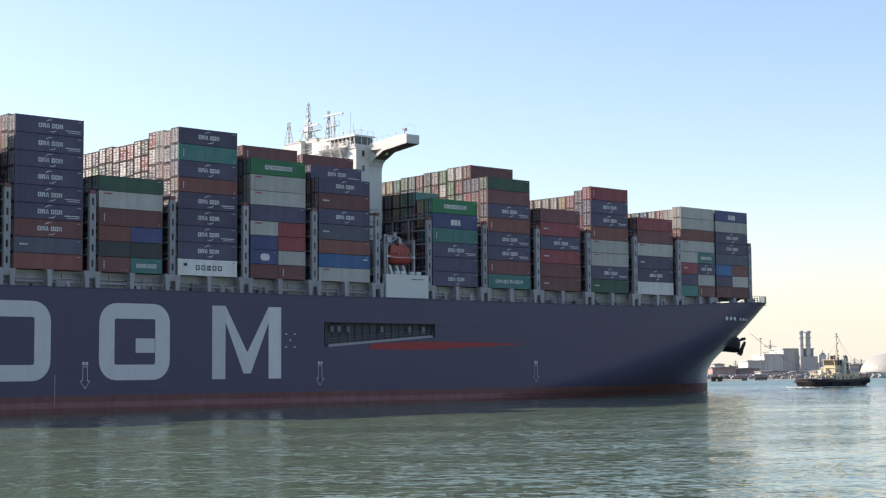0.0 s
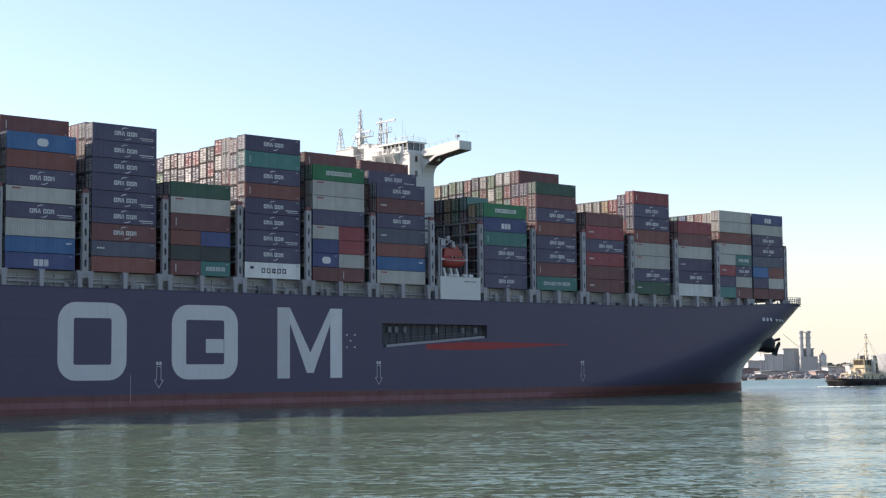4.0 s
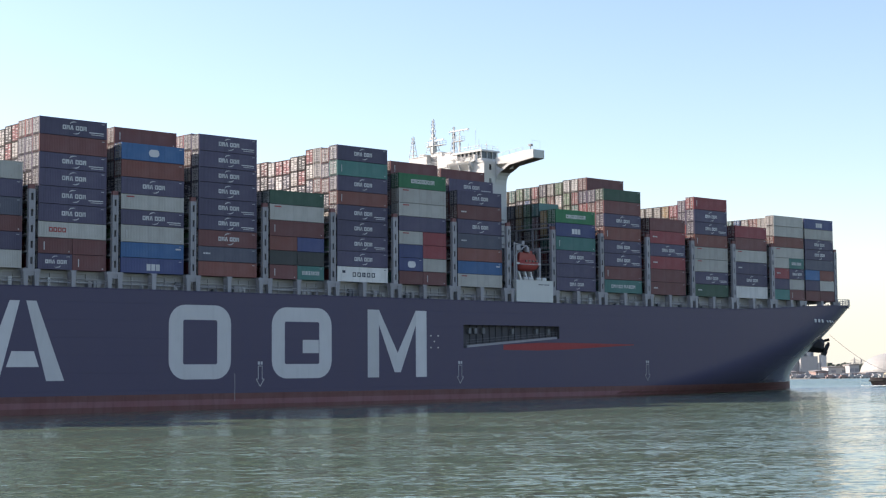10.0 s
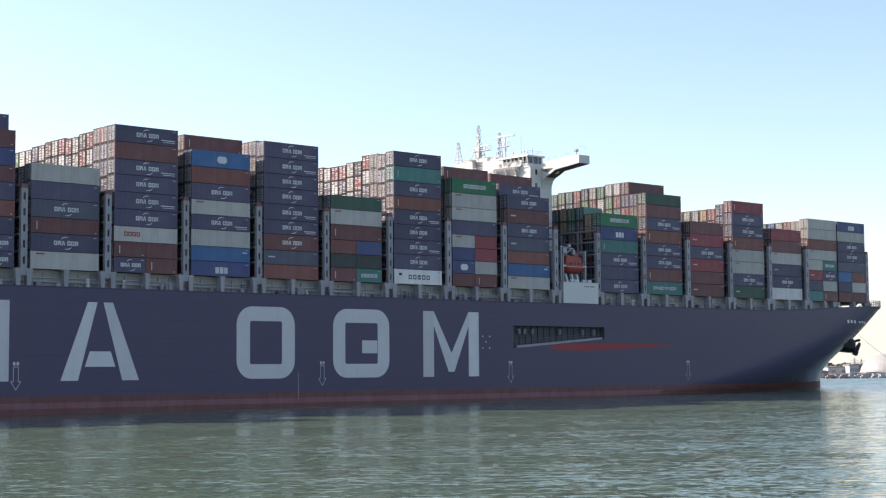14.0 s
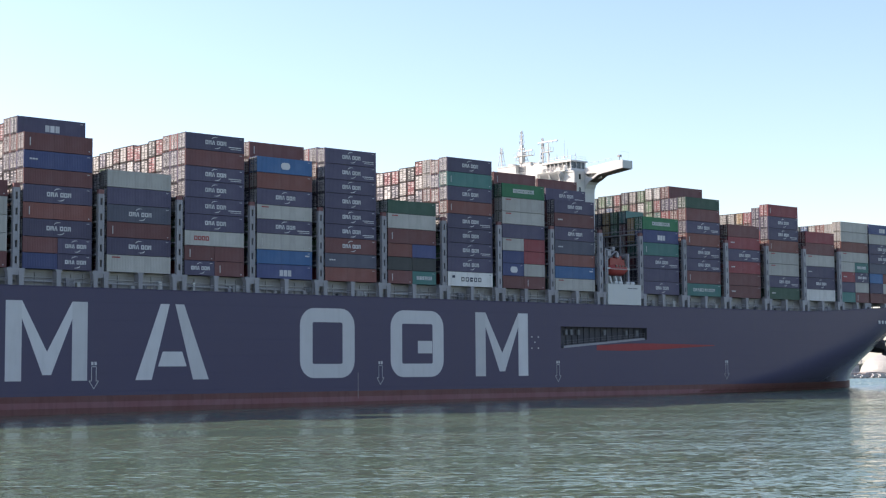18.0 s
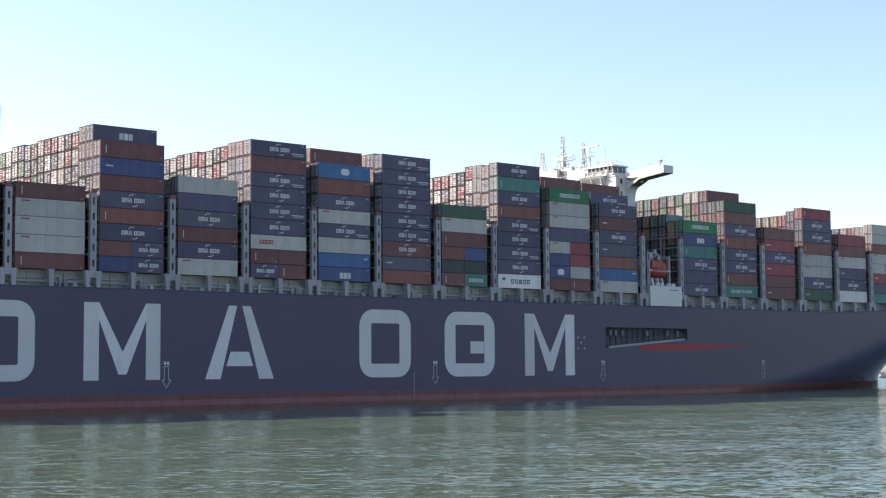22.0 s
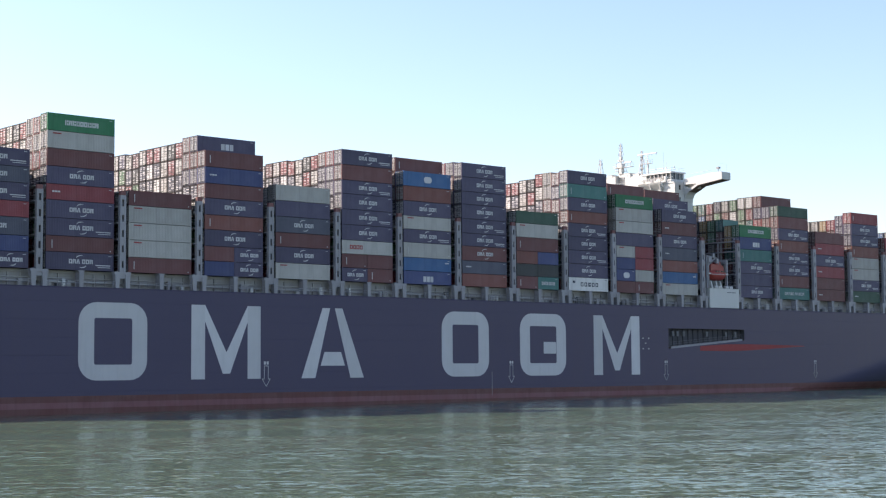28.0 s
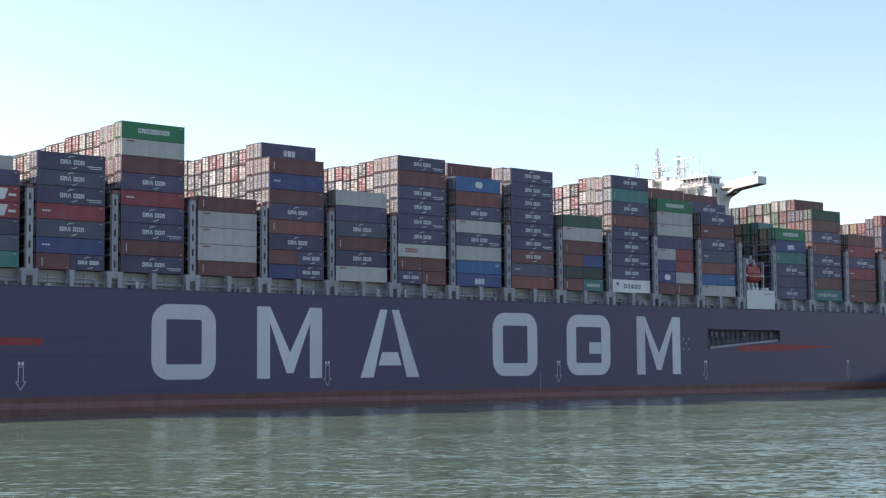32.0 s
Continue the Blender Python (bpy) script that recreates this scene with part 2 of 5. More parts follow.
# ---- water and far shore ----
bm = bmesh.new()
columns = [-4600, -1500, -400, -80, 0, 80, 200, 500, 1500, 4600]
lines = [[bm.verts.new((x, y, 0.03 + 0.0064 * max(-80, min(200, x)))) for x in columns] for y in (-4600, -1000, 0, 200, 400, 700, 1500, 4600)]
for r0, r1 in zip(lines, lines[1:]):
    for k in range(len(columns) - 1):
        bm.faces.new((r0[k], r0[k + 1], r1[k + 1], r1[k]))
water = tagged(new("water", mesh_of("water", bm, WATER)), "rippled grey-green estuary water", "water", kind="structure")
water.location.z = -0.3

# glowing sheet added as pale haze over the horizon, far behind everything
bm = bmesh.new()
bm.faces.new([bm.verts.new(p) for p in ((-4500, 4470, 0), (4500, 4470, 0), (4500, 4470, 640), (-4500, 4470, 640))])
tagged(new("backdrop", mesh_of("backdrop", bm, HAZE_GLOW)), "glowing sheet added as pale cream haze along the far horizon", "haze", kind="structure")

bm = bmesh.new()
random.seed(3)
edge = [(-4500 + 60 * i, 672 + 10 * noise.noise((i * 0.21, 0, 0)) + 4 * random.random()) for i in range(151)]
lo = [bm.verts.new((x, y, -0.5)) for x, y in edge]
hi = [bm.verts.new((x, y + 4, 0.7)) for x, y in edge]
yard = [bm.verts.new((x, 733, 1.48)) for x, y in edge]
far = [bm.verts.new((x, 4500, 3.0)) for x, y in edge]
for i in range(150):
    bm.faces.new((lo[i], lo[i + 1], hi[i + 1], hi[i]))
    bm.faces.new((hi[i], hi[i + 1], yard[i + 1], yard[i]))
    bm.faces.new((yard[i], yard[i + 1], far[i + 1], far[i]))
tagged(new("ground", mesh_of("ground", bm, LAND)), "low stony far river bank with flat land", "ground", kind="structure")


def shed(name, x0, x1, y, depth, top, mat, label, category="building", ridge=0.0):
    """A far building: walls, a roof with a low ridge, doors along its front."""
    e = new(name)
    e.location = ((x0 + x1) / 2, y, 1.5)
    w = (x1 - x0) / 2
    bm = bmesh.new()
    box(bm, -w, w, 0, depth, 0, top - 1.5)
    part("wall", bm, mat, e)
    bm = bmesh.new()
    prism(bm, [(-w - 0.4, top - 1.5), (w + 0.4, top - 1.5), (w + 0.4, top - 1.1), (0, top - 1.1 + ridge), (-w - 0.4, top - 1.1)], -0.5, depth + 0.5)
    part("roof", bm, SLATE, e)
    n = max(2, int(w / 4))
    for i in range(n):
        bm = bmesh.new()
        c = -w + (i + 0.5) * 2 * w / n
        box(bm, c - 1.2, c + 1.2, -0.08, 0.02, (top - 1.5) * 0.35, (top - 1.5) * 0.7)
        part("window", bm, HAZE_STEEL, e)
    return tagged(e, label, category)


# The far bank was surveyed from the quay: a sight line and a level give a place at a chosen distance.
def far_x(line, y):
    return (line - 784) / 2732 * y


D = 900


def far_z(line, level, y):
    return 6.0 + (653.7 - 0.0072 * (line - 784) - level) / 2732 * y


# the power station
power = new("power_station")
power.location = (far_x(1410, D), D, 1.5)
for name, a, b, top, deep, mat in (("turbine_hall", 1384, 1437, 618, 40, CLADDING), ("boiler_house", 1350, 1383.5, 628, 34, CONCRETE), ("annexe", 1321, 1349.5, 639, 30, CLADDING)):
    bm = bmesh.new()
    x0, x1, z = far_x(a, D) - power.location.x, far_x(b, D) - power.location.x, far_z(a, top, D) - 1.5
    box(bm, x0, x1, 0, deep, 0, z)
    box(bm, x0 - 0.5, x1 + 0.5, -0.5, deep + 0.5, z, z + 0.7)
    hall = part(name, bm, mat, power)
    k = max(3, int((x1 - x0) / 3.5))
    for i in range(k):
        bm = bmesh.new()
        c = x0 + (i + 0.5) * (x1 - x0) / k
        box(bm, c - 0.12, c + 0.12, -0.35, 0.05, 0.5, z - 0.3)
        part("pilaster", bm, mat, hall)
for a in (1414.0, 1426.5):
    x, z = far_x(a, D) - power.location.x, far_z(a, 585, D) - 1.5
    bm = bmesh.new()
    beam(bm, (x, -2, 0), (x, -2, z), 1.45, 16, 1.3)
    stack = part("chimney", bm, CONCRETE, power)
    for h, wide in ((0.66, 1.6), (0.83, 1.75), (0.955, 1.95)):
        bm = bmesh.new()
        beam(bm, (x, -2, z * h), (x, -2, z * h + 0.6), wide, 16)
        part("gallery", bm, CLADDING, stack)
bm = bmesh.new()
x0, x1 = far_x(1411, D) - power.location.x, far_x(1441, D) - power.location.x
box(bm, x0, x1, -4.4, -0.7, 0, far_z(1425, 630, D) - 1.5)
part("stair_tower", bm, CLADDING, power)
tagged(power, "hazy grey power station with twin chimneys across the water", "power station")

silo = new("silo_tower")
silo.location = (far_x(1451, D), D - 6, 1.5)
z = far_z(1451, 627, D) - 1.5
bm = bmesh.new()
beam(bm, (0, 3, 0), (0, 3, z), 2.1, 14)
part("shaft", bm, CONCRETE, silo)
bm = bmesh.new()
beam(bm, (0, 3, z), (0, 3, z + 1.0), 1.2, 12)
beam(bm, (0, 3, z + 1.0), (0, 3, z + 2.4), 0.25, 8)
part("cap", bm, CLADDING, silo)
bm = bmesh.new()
box(bm, -3.2, -2.3, 1, 5, 0, z * 0.6)
part("annexe", bm, CONCRETE, silo)
tagged(silo, "grey round silo tower beside the power station", "silo")

# the white storage dome
dome = new("storage_dome")
DD = 1000
dome.location = (far_x(1578, DD), DD, 1.5)
rad = far_x(1578, DD) - far_x(1520, DD)
bm = bmesh.new()
rings = []
for j in range(9):
    a = j / 8 * math.pi / 2
    r, zz = rad * math.cos(a) ** 0.9 if j < 8 else 0.05, (far_z(1578, 624, DD) - 1.5) * math.sin(a)
    rings.append([bm.verts.new((r * math.cos(2 * math.pi * i / 40), r * math.sin(2 * math.pi * i / 40), zz)) for i in range(40)])
for j in range(8):
    for i in range(40):
        bm.faces.new((rings[j][i], rings[j][(i + 1) % 40], rings[j + 1][(i + 1) % 40], rings[j + 1][i]))
part("shell", bm, DOMEWHITE, dome)
for i in range(0, 40, 2):
    bm = bmesh.new()
    a = 2 * math.pi * i / 40
    beam(bm, (rad * 1.003 * math.cos(a), rad * 1.003 * math.sin(a), 0), (rad * 0.93 * math.cos(a), rad * 0.93 * math.sin(a), 5), 0.18, 5)
    part("rib", bm, CONCRETE, dome)
tagged(dome, "large white storage dome on the far bank", "dome")

random.seed(8)
for a, b, top, y, mat, lab in ((1262, 1279, 645, 800, CONCRETE, "pale grey flat shed on the far bank"), (1258, 1300, 651, 760, BRICKRED, "long reddish-brown warehouse on the far bank"),
                               (1301, 1341, 653, 770, BRICKRED, "long reddish-brown warehouse on the far bank"), (1225, 1257, 650, 800, CONCRETE, "pale grey flat shed on the far bank"),
                               (1462, 1500, 650, 850, CONCRETE, "low grey workshop on the far bank"), (1500, 1517, 646, 840, CLADDING, "grey gabled store beside the dome"),
                               (1343, 1392, 658, 740, CLADDING, "low pale quay shed on the far bank"), (1395, 1420, 659, 735, CONCRETE, "low pale quay shed on the far bank"),
                               (1530, 1562, 660, 745, CONCRETE, "low grey quay building"), (1440, 1462, 657, 800, BRICKRED, "small brick quay building")):
    shed("warehouse", far_x(a, y), far_x(b, y), y, 14, far_z(a, top, y), mat, lab, "warehouse", ridge=0.4)


def lattice_tower(name, line, top, y, arms, label, category, width=1.6):
    """Four tapering legs with cross braces, and arms."""
    e = new(name)
    e.location = (far_x(line, y), y, 1.5)
    z = far_z(line, top, y) - 1.5
    for sx, sy in ((-1, -1), (1, -1), (1, 1), (-1, 1)):
        bm = bmesh.new()
        beam(bm, (sx * width, sy * width, 0), (sx * 0.15, sy * 0.15, z), 0.14, 4)
        part("leg", bm, HAZE_STEEL, e)
    for i in range(6):
        a, b = i / 7, (i + 1) / 7
        bm = bmesh.new()
        for sy in (-1, 1):
            wa, wb = width * (1 - a) + 0.15 * a, width * (1 - b) + 0.15 * b
            beam(bm, (-wa, sy * wa, z * a), (wb, sy * wb, z * b), 0.09, 4)
            beam(bm, (wa, sy * wa, z * a), (-wb, sy * wb, z * b), 0.09, 4)
        part("brace", bm, HAZE_STEEL, e)
    for h, half in arms:
        bm = bmesh.new()
        beam(bm, (-half, 0, z * h), (half, 0, z * h), 0.13, 4)
        beam(bm, (-half, 0, z * h), (0, 0, z * h + 1.2), 0.09, 4)
        beam(bm, (half, 0, z * h), (0, 0, z * h + 1.2), 0.09, 4)
        part("arm", bm, HAZE_STEEL, e)
    return tagged(e, label, category)


lattice_tower("electricity_pylon", 1361, 601, 1100, ((0.62, 5.5), (0.8, 4.4)), "thin grey lattice electricity pylon far off", "pylon")
lattice_tower("electricity_pylon", 1299, 636, 1700, ((0.62, 4), (0.8, 3)), "thin grey lattice electricity pylon far off", "pylon", 1.2)
lattice_tower("electricity_pylon", 1313, 638, 1800, ((0.62, 4), (0.8, 3)), "thin grey lattice electricity pylon far off", "pylon", 1.2)
lattice_tower("electricity_pylon", 1509, 632, 1500, ((0.62, 5), (0.8, 4)), "thin grey lattice electricity pylon far off", "pylon")
lattice_tower("electricity_pylon", 1521, 634, 1600, ((0.62, 5), (0.8, 4)), "thin grey lattice electricity pylon far off", "pylon")
for line, top in ((1344, 600),):
    e = new("light_mast")
    e.location = (far_x(line, 730), 730, 1.5)
    z = far_z(line, top, 730) - 1.5
    bm = bmesh.new()
    beam(bm, (0, 0, 0), (0, 0, z), 0.2, 8, 0.12)
    part("pole", bm, HAZE_STEEL, e)
    bm = bmesh.new()
    box(bm, -0.55, 0.55, -0.3, 0.3, z, z + 0.5)
    part("lamp_head", bm, HAZE_STEEL, e)
    tagged(e, "tall thin grey light mast on the far bank", "mast")


def dolphin(line0, line1, y, top):
    """A berthing platform on piles."""
    e = new("mooring_dolphin")
    x0, x1 = far_x(line0, y), far_x(line1, y)
    e.location = ((x0 + x1) / 2, y, 0)
    w = (x1 - x0) / 2
    bm = bmesh.new()
    box(bm, -w, w, -1.5, 1.5, top - 0.8, top)
    part("platform", bm, DOLPHIN, e)
    for i in range(4):
        bm = bmesh.new()
        c = -w + 0.4 + i * (2 * w - 0.8) / 3
        beam(bm, (c, -1, -1.2), (c, -1, top - 0.8), 0.28, 8)
        part("pile", bm, DOLPHIN, e)
    bm = bmesh.new()
    for s in (-1, 1):
        beam(bm, (s * w * 0.8, 0, top), (s * w * 0.8, 0, top + 1.1), 0.06, 5)
    beam(bm, (-w * 0.8, 0, top + 1.1), (w * 0.8, 0, top + 1.1), 0.06, 5)
    part("railing", bm, DOLPHIN, e)
    tagged(e, "dark piled mooring dolphin off the far bank", "mooring dolphin")


dolphin(1254, 1264, 640, 2.4), dolphin(1265, 1275, 640, 2.4), dolphin(1332, 1353, 655, 1.7), dolphin(1309, 1317, 655, 1.2)

# parked vehicles and stores along the far quay, far foliage
random.seed(21)
bm = bmesh.new()
for i in range(230):
    line = random.uniform(1250, 1600)
    y = random.uniform(690, 730)
    x, s = far_x(line, y), random.uniform(0.7, 1.0)
    L, h, z = 4.2 * s, 1.5 * s, 0.78 + 0.70 * (y - 683) / 50
    tone = random.choice((0, 0, 1, 1, 2, 0, 3, 4))
    box(bm, x - L / 2, x + L / 2, y, y + 1.8, z + 0.25, z + 0.25 + h * 0.5, tone)
    box(bm, x - L * 0.3, x + L * 0.3, y + 0.1, y + 1.7, z + 0.25 + h * 0.5, z + 0.25 + h, tone)
    box(bm, x - L * 0.4, x - L * 0.25, y, y + 1.8, z, z + 0.5, 3)
    box(bm, x + L * 0.25, x + L * 0.4, y, y + 1.8, z, z + 0.5, 3)
tagged(new("parked_vehicles", mesh_of("parked_vehicles", bm, CLADDING, HAZE_STEEL, BRICKRED, DARKGREY, DOMEWHITE)), "rows of parked vehicles on the far quay", "vehicles", kind="stuff")
bm = bmesh.new()
for i in range(2600):
    line = random.uniform(1150, 1750) if i % 3 else random.uniform(-400, 1150)
    y = random.uniform(1150, 1400)
    h = 5 + 4 * noise.noise((line * 0.02, 3, 0)) + random.random() * 2.5
    x, z, s = far_x(line, y), 2.0 + random.random() * h * 0.8, 0.8 + random.random() * 1.3
    bmesh.ops.create_icosphere(bm, subdivisions=1, radius=s, matrix=pose(x, y, z, random.uniform(0, 90), random.uniform(0, 90), 0) @ Matrix.Diagonal((1.3, 1.0, 0.8, 1))) if i % 4 == 0 else box(bm, x - s, x + s, y - s, y + s, z - s * 0.6, z + s * 0.6)
tagged(new("far_woods", mesh_of("far_woods", bm, FOLIAGE)), "low hazy line of distant trees", "trees", kind="stuff")


# ---- the ship ----
ship = tagged(new("container_ship"), "huge dark blue container ship under way, laden with stacked containers", "ship")
aboard(ship)
MID, HALF, SIDE = 26.7, 27.5, -0.8      # centreline, half breadth, starboard side
DECK, BASE = 19.75, 22.55               # deck and the foot of the containers


def stem_x(z):
    return 177.62 + 4.07 * max(0.0, min(1.0, (z - 4) / 18)) ** 1.241 + 1.7 * math.sin(math.pi * max(0.0, min(1.0, (z - 8) / 14.2)))


def half_breadth(x, z):
    w = max(0.0, min(1.0, z / 22))
    xm, n = 66.0 + 94.0 * w ** 0.66, 1.95 + 1.176 * w + 0.20 * math.sin(math.pi * w ** 1.5)
    u = max(0.0, min(1.0, (x - xm) / (stem_x(z) - xm)))
    return HALF * (1 - u ** n)


def top_z(x):
    u = max(0.0, min(1.0, (x - 112) / 60))
    return DECK + 2.1 * u * u * (3 - 2 * u)


STERN = -192.0
LEVELS = [-1.5, 0.0, 0.7, 1.35, 2.2, 3.0, 3.8, 4.5, 5.2, 6.0, 7.0, 8.0, 9.1, 10.3, 11.4, 12.6, 13.7, 14.9, 16.0, 17.0, 18.3, 19.75]
us = [STERN, -160, -120, -80, -40, 0, 31.0, 58.4] + [58.4 + (160 - 58.4) * i / 26 for i in range(1, 27)]
bm = bmesh.new()
rows = {1: [], -1: []}
END = 40
for side in (1, -1):
    for z in LEVELS:
        row = []
        for x in us:
            zz = z if z < 15 else z + (top_z(x) - DECK) * (z - 14.9) / (DECK - 14.9)
            row.append(bm.verts.new((x, MID - side * half_breadth(x, zz), zz)))
        for i in range(1, END + 1):
            u = 1 - (1 - i / END) ** 2.2
            x = 160 + (stem_x(z) - 160) * u
            zz = z if z < 15 else z + (top_z(x) - DECK) * (z - 14.9) / (DECK - 14.9)
            x = 160 + (stem_x(zz) - 160) * u
            row.append(bm.verts.new((x, MID - side * half_breadth(x, zz), zz)))
        rows[side].append(row)
for side in (1, -1):
    for j in range(len(LEVELS) - 1):
        for i in range(len(rows[side][0]) - 1):
            if side == 1 and us[min(i, len(us) - 1)] == 31.0 and LEVELS[j] in (10.3, 11.4, 12.6, 13.7):
                continue
            r = rows[side]
            f = bm.faces.new((r[j][i], r[j][i + 1], r[j + 1][i + 1], r[j + 1][i]))
            f.smooth, f.material_index = True, 1 if LEVELS[j + 1] < 2.3 else 0
for j in range(len(LEVELS) - 1):
    bm.faces.new((rows[1][j][0], rows[1][j + 1][0], rows[-1][j + 1][0], rows[-1][j][0]))
for i in range(len(rows[1][0]) - 1):
    a, b = rows[1][-1], rows[-1][-1]
    d = [bm.verts.new(v.co - Vector((0, 0, 0.6))) for v in (a[i], a[i + 1], b[i + 1], b[i])]
    f = bm.faces.new(d)
    f.material_index = 2
bmesh.ops.remove_doubles(bm, verts=bm.verts, dist=0.004)
hull = part("hull", bm, [HULL, ANTIFOUL, DARKGREY], ship, "dark navy blue steel hull with a red waterline band")

# bulwark cap rail along the starboard edge
bm = bmesh.new()
pts = [(x, MID - half_breadth(x, top_z(x)), top_z(x)) for x in us]
for a, b in zip(pts, pts[1:]):
    beam(bm, a, b, 0.09, 6)
part("cap_rail", bm, HULL, ship)

# the worn, paler stripe just above the water
bm = bmesh.new()
for a, b in zip(us, us[1:]):
    v = [bm.verts.new((x, MID - half_breadth(x, z) - 0.012, z)) for x, z in ((a, 0.25), (b, 0.25), (b, 1.2), (a, 1.2))]
    bm.faces.new(v)
part("waterline_stripe", bm, WORN_RED, ship, "worn pinkish red stripe above the water")

# the recess of the accommodation ladder
bm = bmesh.new()
for f in (((31, SIDE, 10.3), (31, 0.5, 10.3), (31, 0.5, 14.9), (31, SIDE, 14.9)), ((58.4, SIDE, 10.3), (58.4, SIDE, 14.9), (58.4, 0.5, 14.9), (58.4, 0.5, 10.3)),
          ((31, 0.5, 10.3), (58.4, 0.5, 10.3), (58.4, 0.5, 14.9), (31, 0.5, 14.9)), ((31, SIDE, 14.9), (31, 0.5, 14.9), (58.4, 0.5, 14.9), (58.4, SIDE, 14.9)),
          ((31, SIDE, 10.3), (58.4, SIDE, 10.3), (58.4, 0.5, 10.3), (31, 0.5, 10.3))):
    bm.faces.new([bm.verts.new(p) for p in f])
for i in range(15):
    x = 32.0 + i * 1.8
    box(bm, x, x + 0.12, 0.3, 0.49, 11, 14.9)
recess = part("ladder_recess", bm, RECESS, ship, "dark recess in the ship's side")
bm = bmesh.new()
prism(bm, [(31.0, 10.3), (58.4, 10.3), (58.4, 12.35)], SIDE, SIDE + 0.25)
part("recess_plate", bm, HULL, recess)
ladder = part("accommodation_ladder", mesh_of("stringer", (lambda b: (prism(b, [(32.2, 10.35), (58.0, 12.3), (58.0, 12.75), (32.2, 10.85)], SIDE + 0.26, SIDE + 1.1), b)[1])(bmesh.new()), GREY), None, ship, "grey stowed accommodation ladder")
bm = bmesh.new()
for i in range(27):
    u = i / 26
    x, z = 32.2 + 25.8 * u, 10.85 + 1.9 * u
    beam(bm, (x, SIDE + 0.4, z), (x, SIDE + 0.4, z + 1.0), 0.035, 5)
for h in (0.5, 1.0):
    beam(bm, (32.2, SIDE + 0.4, 10.85 + h), (58.0, SIDE + 0.4, 12.75 + h), 0.035, 5)
part("handrail", bm, DARKGREY, ladder)
for x in (33.0, 34.6, 36.8, 45, 52, 55.5):
    bm = bmesh.new()
    box(bm, x, x + 0.7, -0.2, 0.45, 13.2, 14.3)
    part("winch", bm, DARKGREY, recess)


def flat_mark(name, outline, mat, parent, label="", lift=0.02):
    """A painted shape on the ship's starboard side."""
    bm = bmesh.new()
    prism(bm, outline, SIDE - lift, SIDE + 0.002)
    return part(name, bm, mat, parent, label)


def rounded(x0, x1, z0, z1, r, n=6):
    out = []
    for cx, cz, a0 in ((x1 - r, z1 - r, 0), (x0 + r, z1 - r, 90), (x0 + r, z0 + r, 180), (x1 - r, z0 + r, 270)):
        out += [(cx + r * math.cos(radians(a0 + 90 * i / n)), cz + r * math.sin(radians(a0 + 90 * i / n))) for i in range(n + 1)]
    return out


def frame_mark(name, x0, x1, z0, z1, wide, r, mat, parent, label=""):
    """A rounded frame painted on the side."""
    bm = bmesh.new()
    o, i = rounded(x0, x1, z0, z1, r), rounded(x0 + wide, x1 - wide, z0 + wide * 0.9, z1 - wide * 0.9, max(0.3, r - wide))
    n = len(o)
    for y in (SIDE - 0.02,):
        a, b = [bm.verts.new((x, y, z)) for x, z in o], [bm.verts.new((x, y, z)) for x, z in i]
        for k in range(n):
            bm.faces.new((a[k], a[(k + 1) % n], b[(k + 1) % n], b[k]))
    return part(name, bm, mat, parent, label)


# the owner's mark in plain white shapes
LOW, HIGH, ST = 4.66, 17.42, 2.85
MARKLABEL = "plain white painted shape on the hull"
for x0, x1 in ((-115.0, -102.3), (-36.75, -24.15), (-15.45, -2.0)):
    frame_mark("hull_marking", x0, x1, LOW, HIGH, ST, 3.2, MARK_WHITE, ship, MARKLABEL)
flat_mark("hull_marking", [(-8.6, 9.2), (-4.95, 9.2), (-4.95, 11.6), (-8.6, 11.6)], MARK_WHITE, ship, MARKLABEL)
for x0, x1 in ((-93.7, -79.42), (6.55, 21.25)):
    for a in (x0, x1 - 2.75):
        flat_mark("hull_marking", [(a, LOW), (a + 2.75, LOW), (a + 2.75, HIGH), (a, HIGH)], MARK_WHITE, ship, MARKLABEL)
    c = (x0 + x1) / 2
    h = (x1 - x0) / 2 - 2.754
    flat_mark("hull_marking", [(c - 0.75, 5.6), (c + 0.75, 5.6), (c + h, 14.6), (c + h, HIGH), (c, 9.3), (c - h, HIGH), (c - h, 14.6)], MARK_WHITE, ship, MARKLABEL)
flat_mark("hull_marking", [(-70.5, LOW), (-67.4, LOW), (-64.0, HIGH), (-65.73, HIGH)], MARK_WHITE, ship, MARKLABEL)
flat_mark("hull_marking", [(-59.3, LOW), (-56.15, LOW), (-61.16, HIGH), (-62.9, HIGH)], MARK_WHITE, ship, MARKLABEL)
flat_mark("hull_marking", [(-66.2, 6.9), (-60.6, 6.9), (-61.5, 9.4), (-65.3, 9.4)], MARK_WHITE, ship, MARKLABEL)

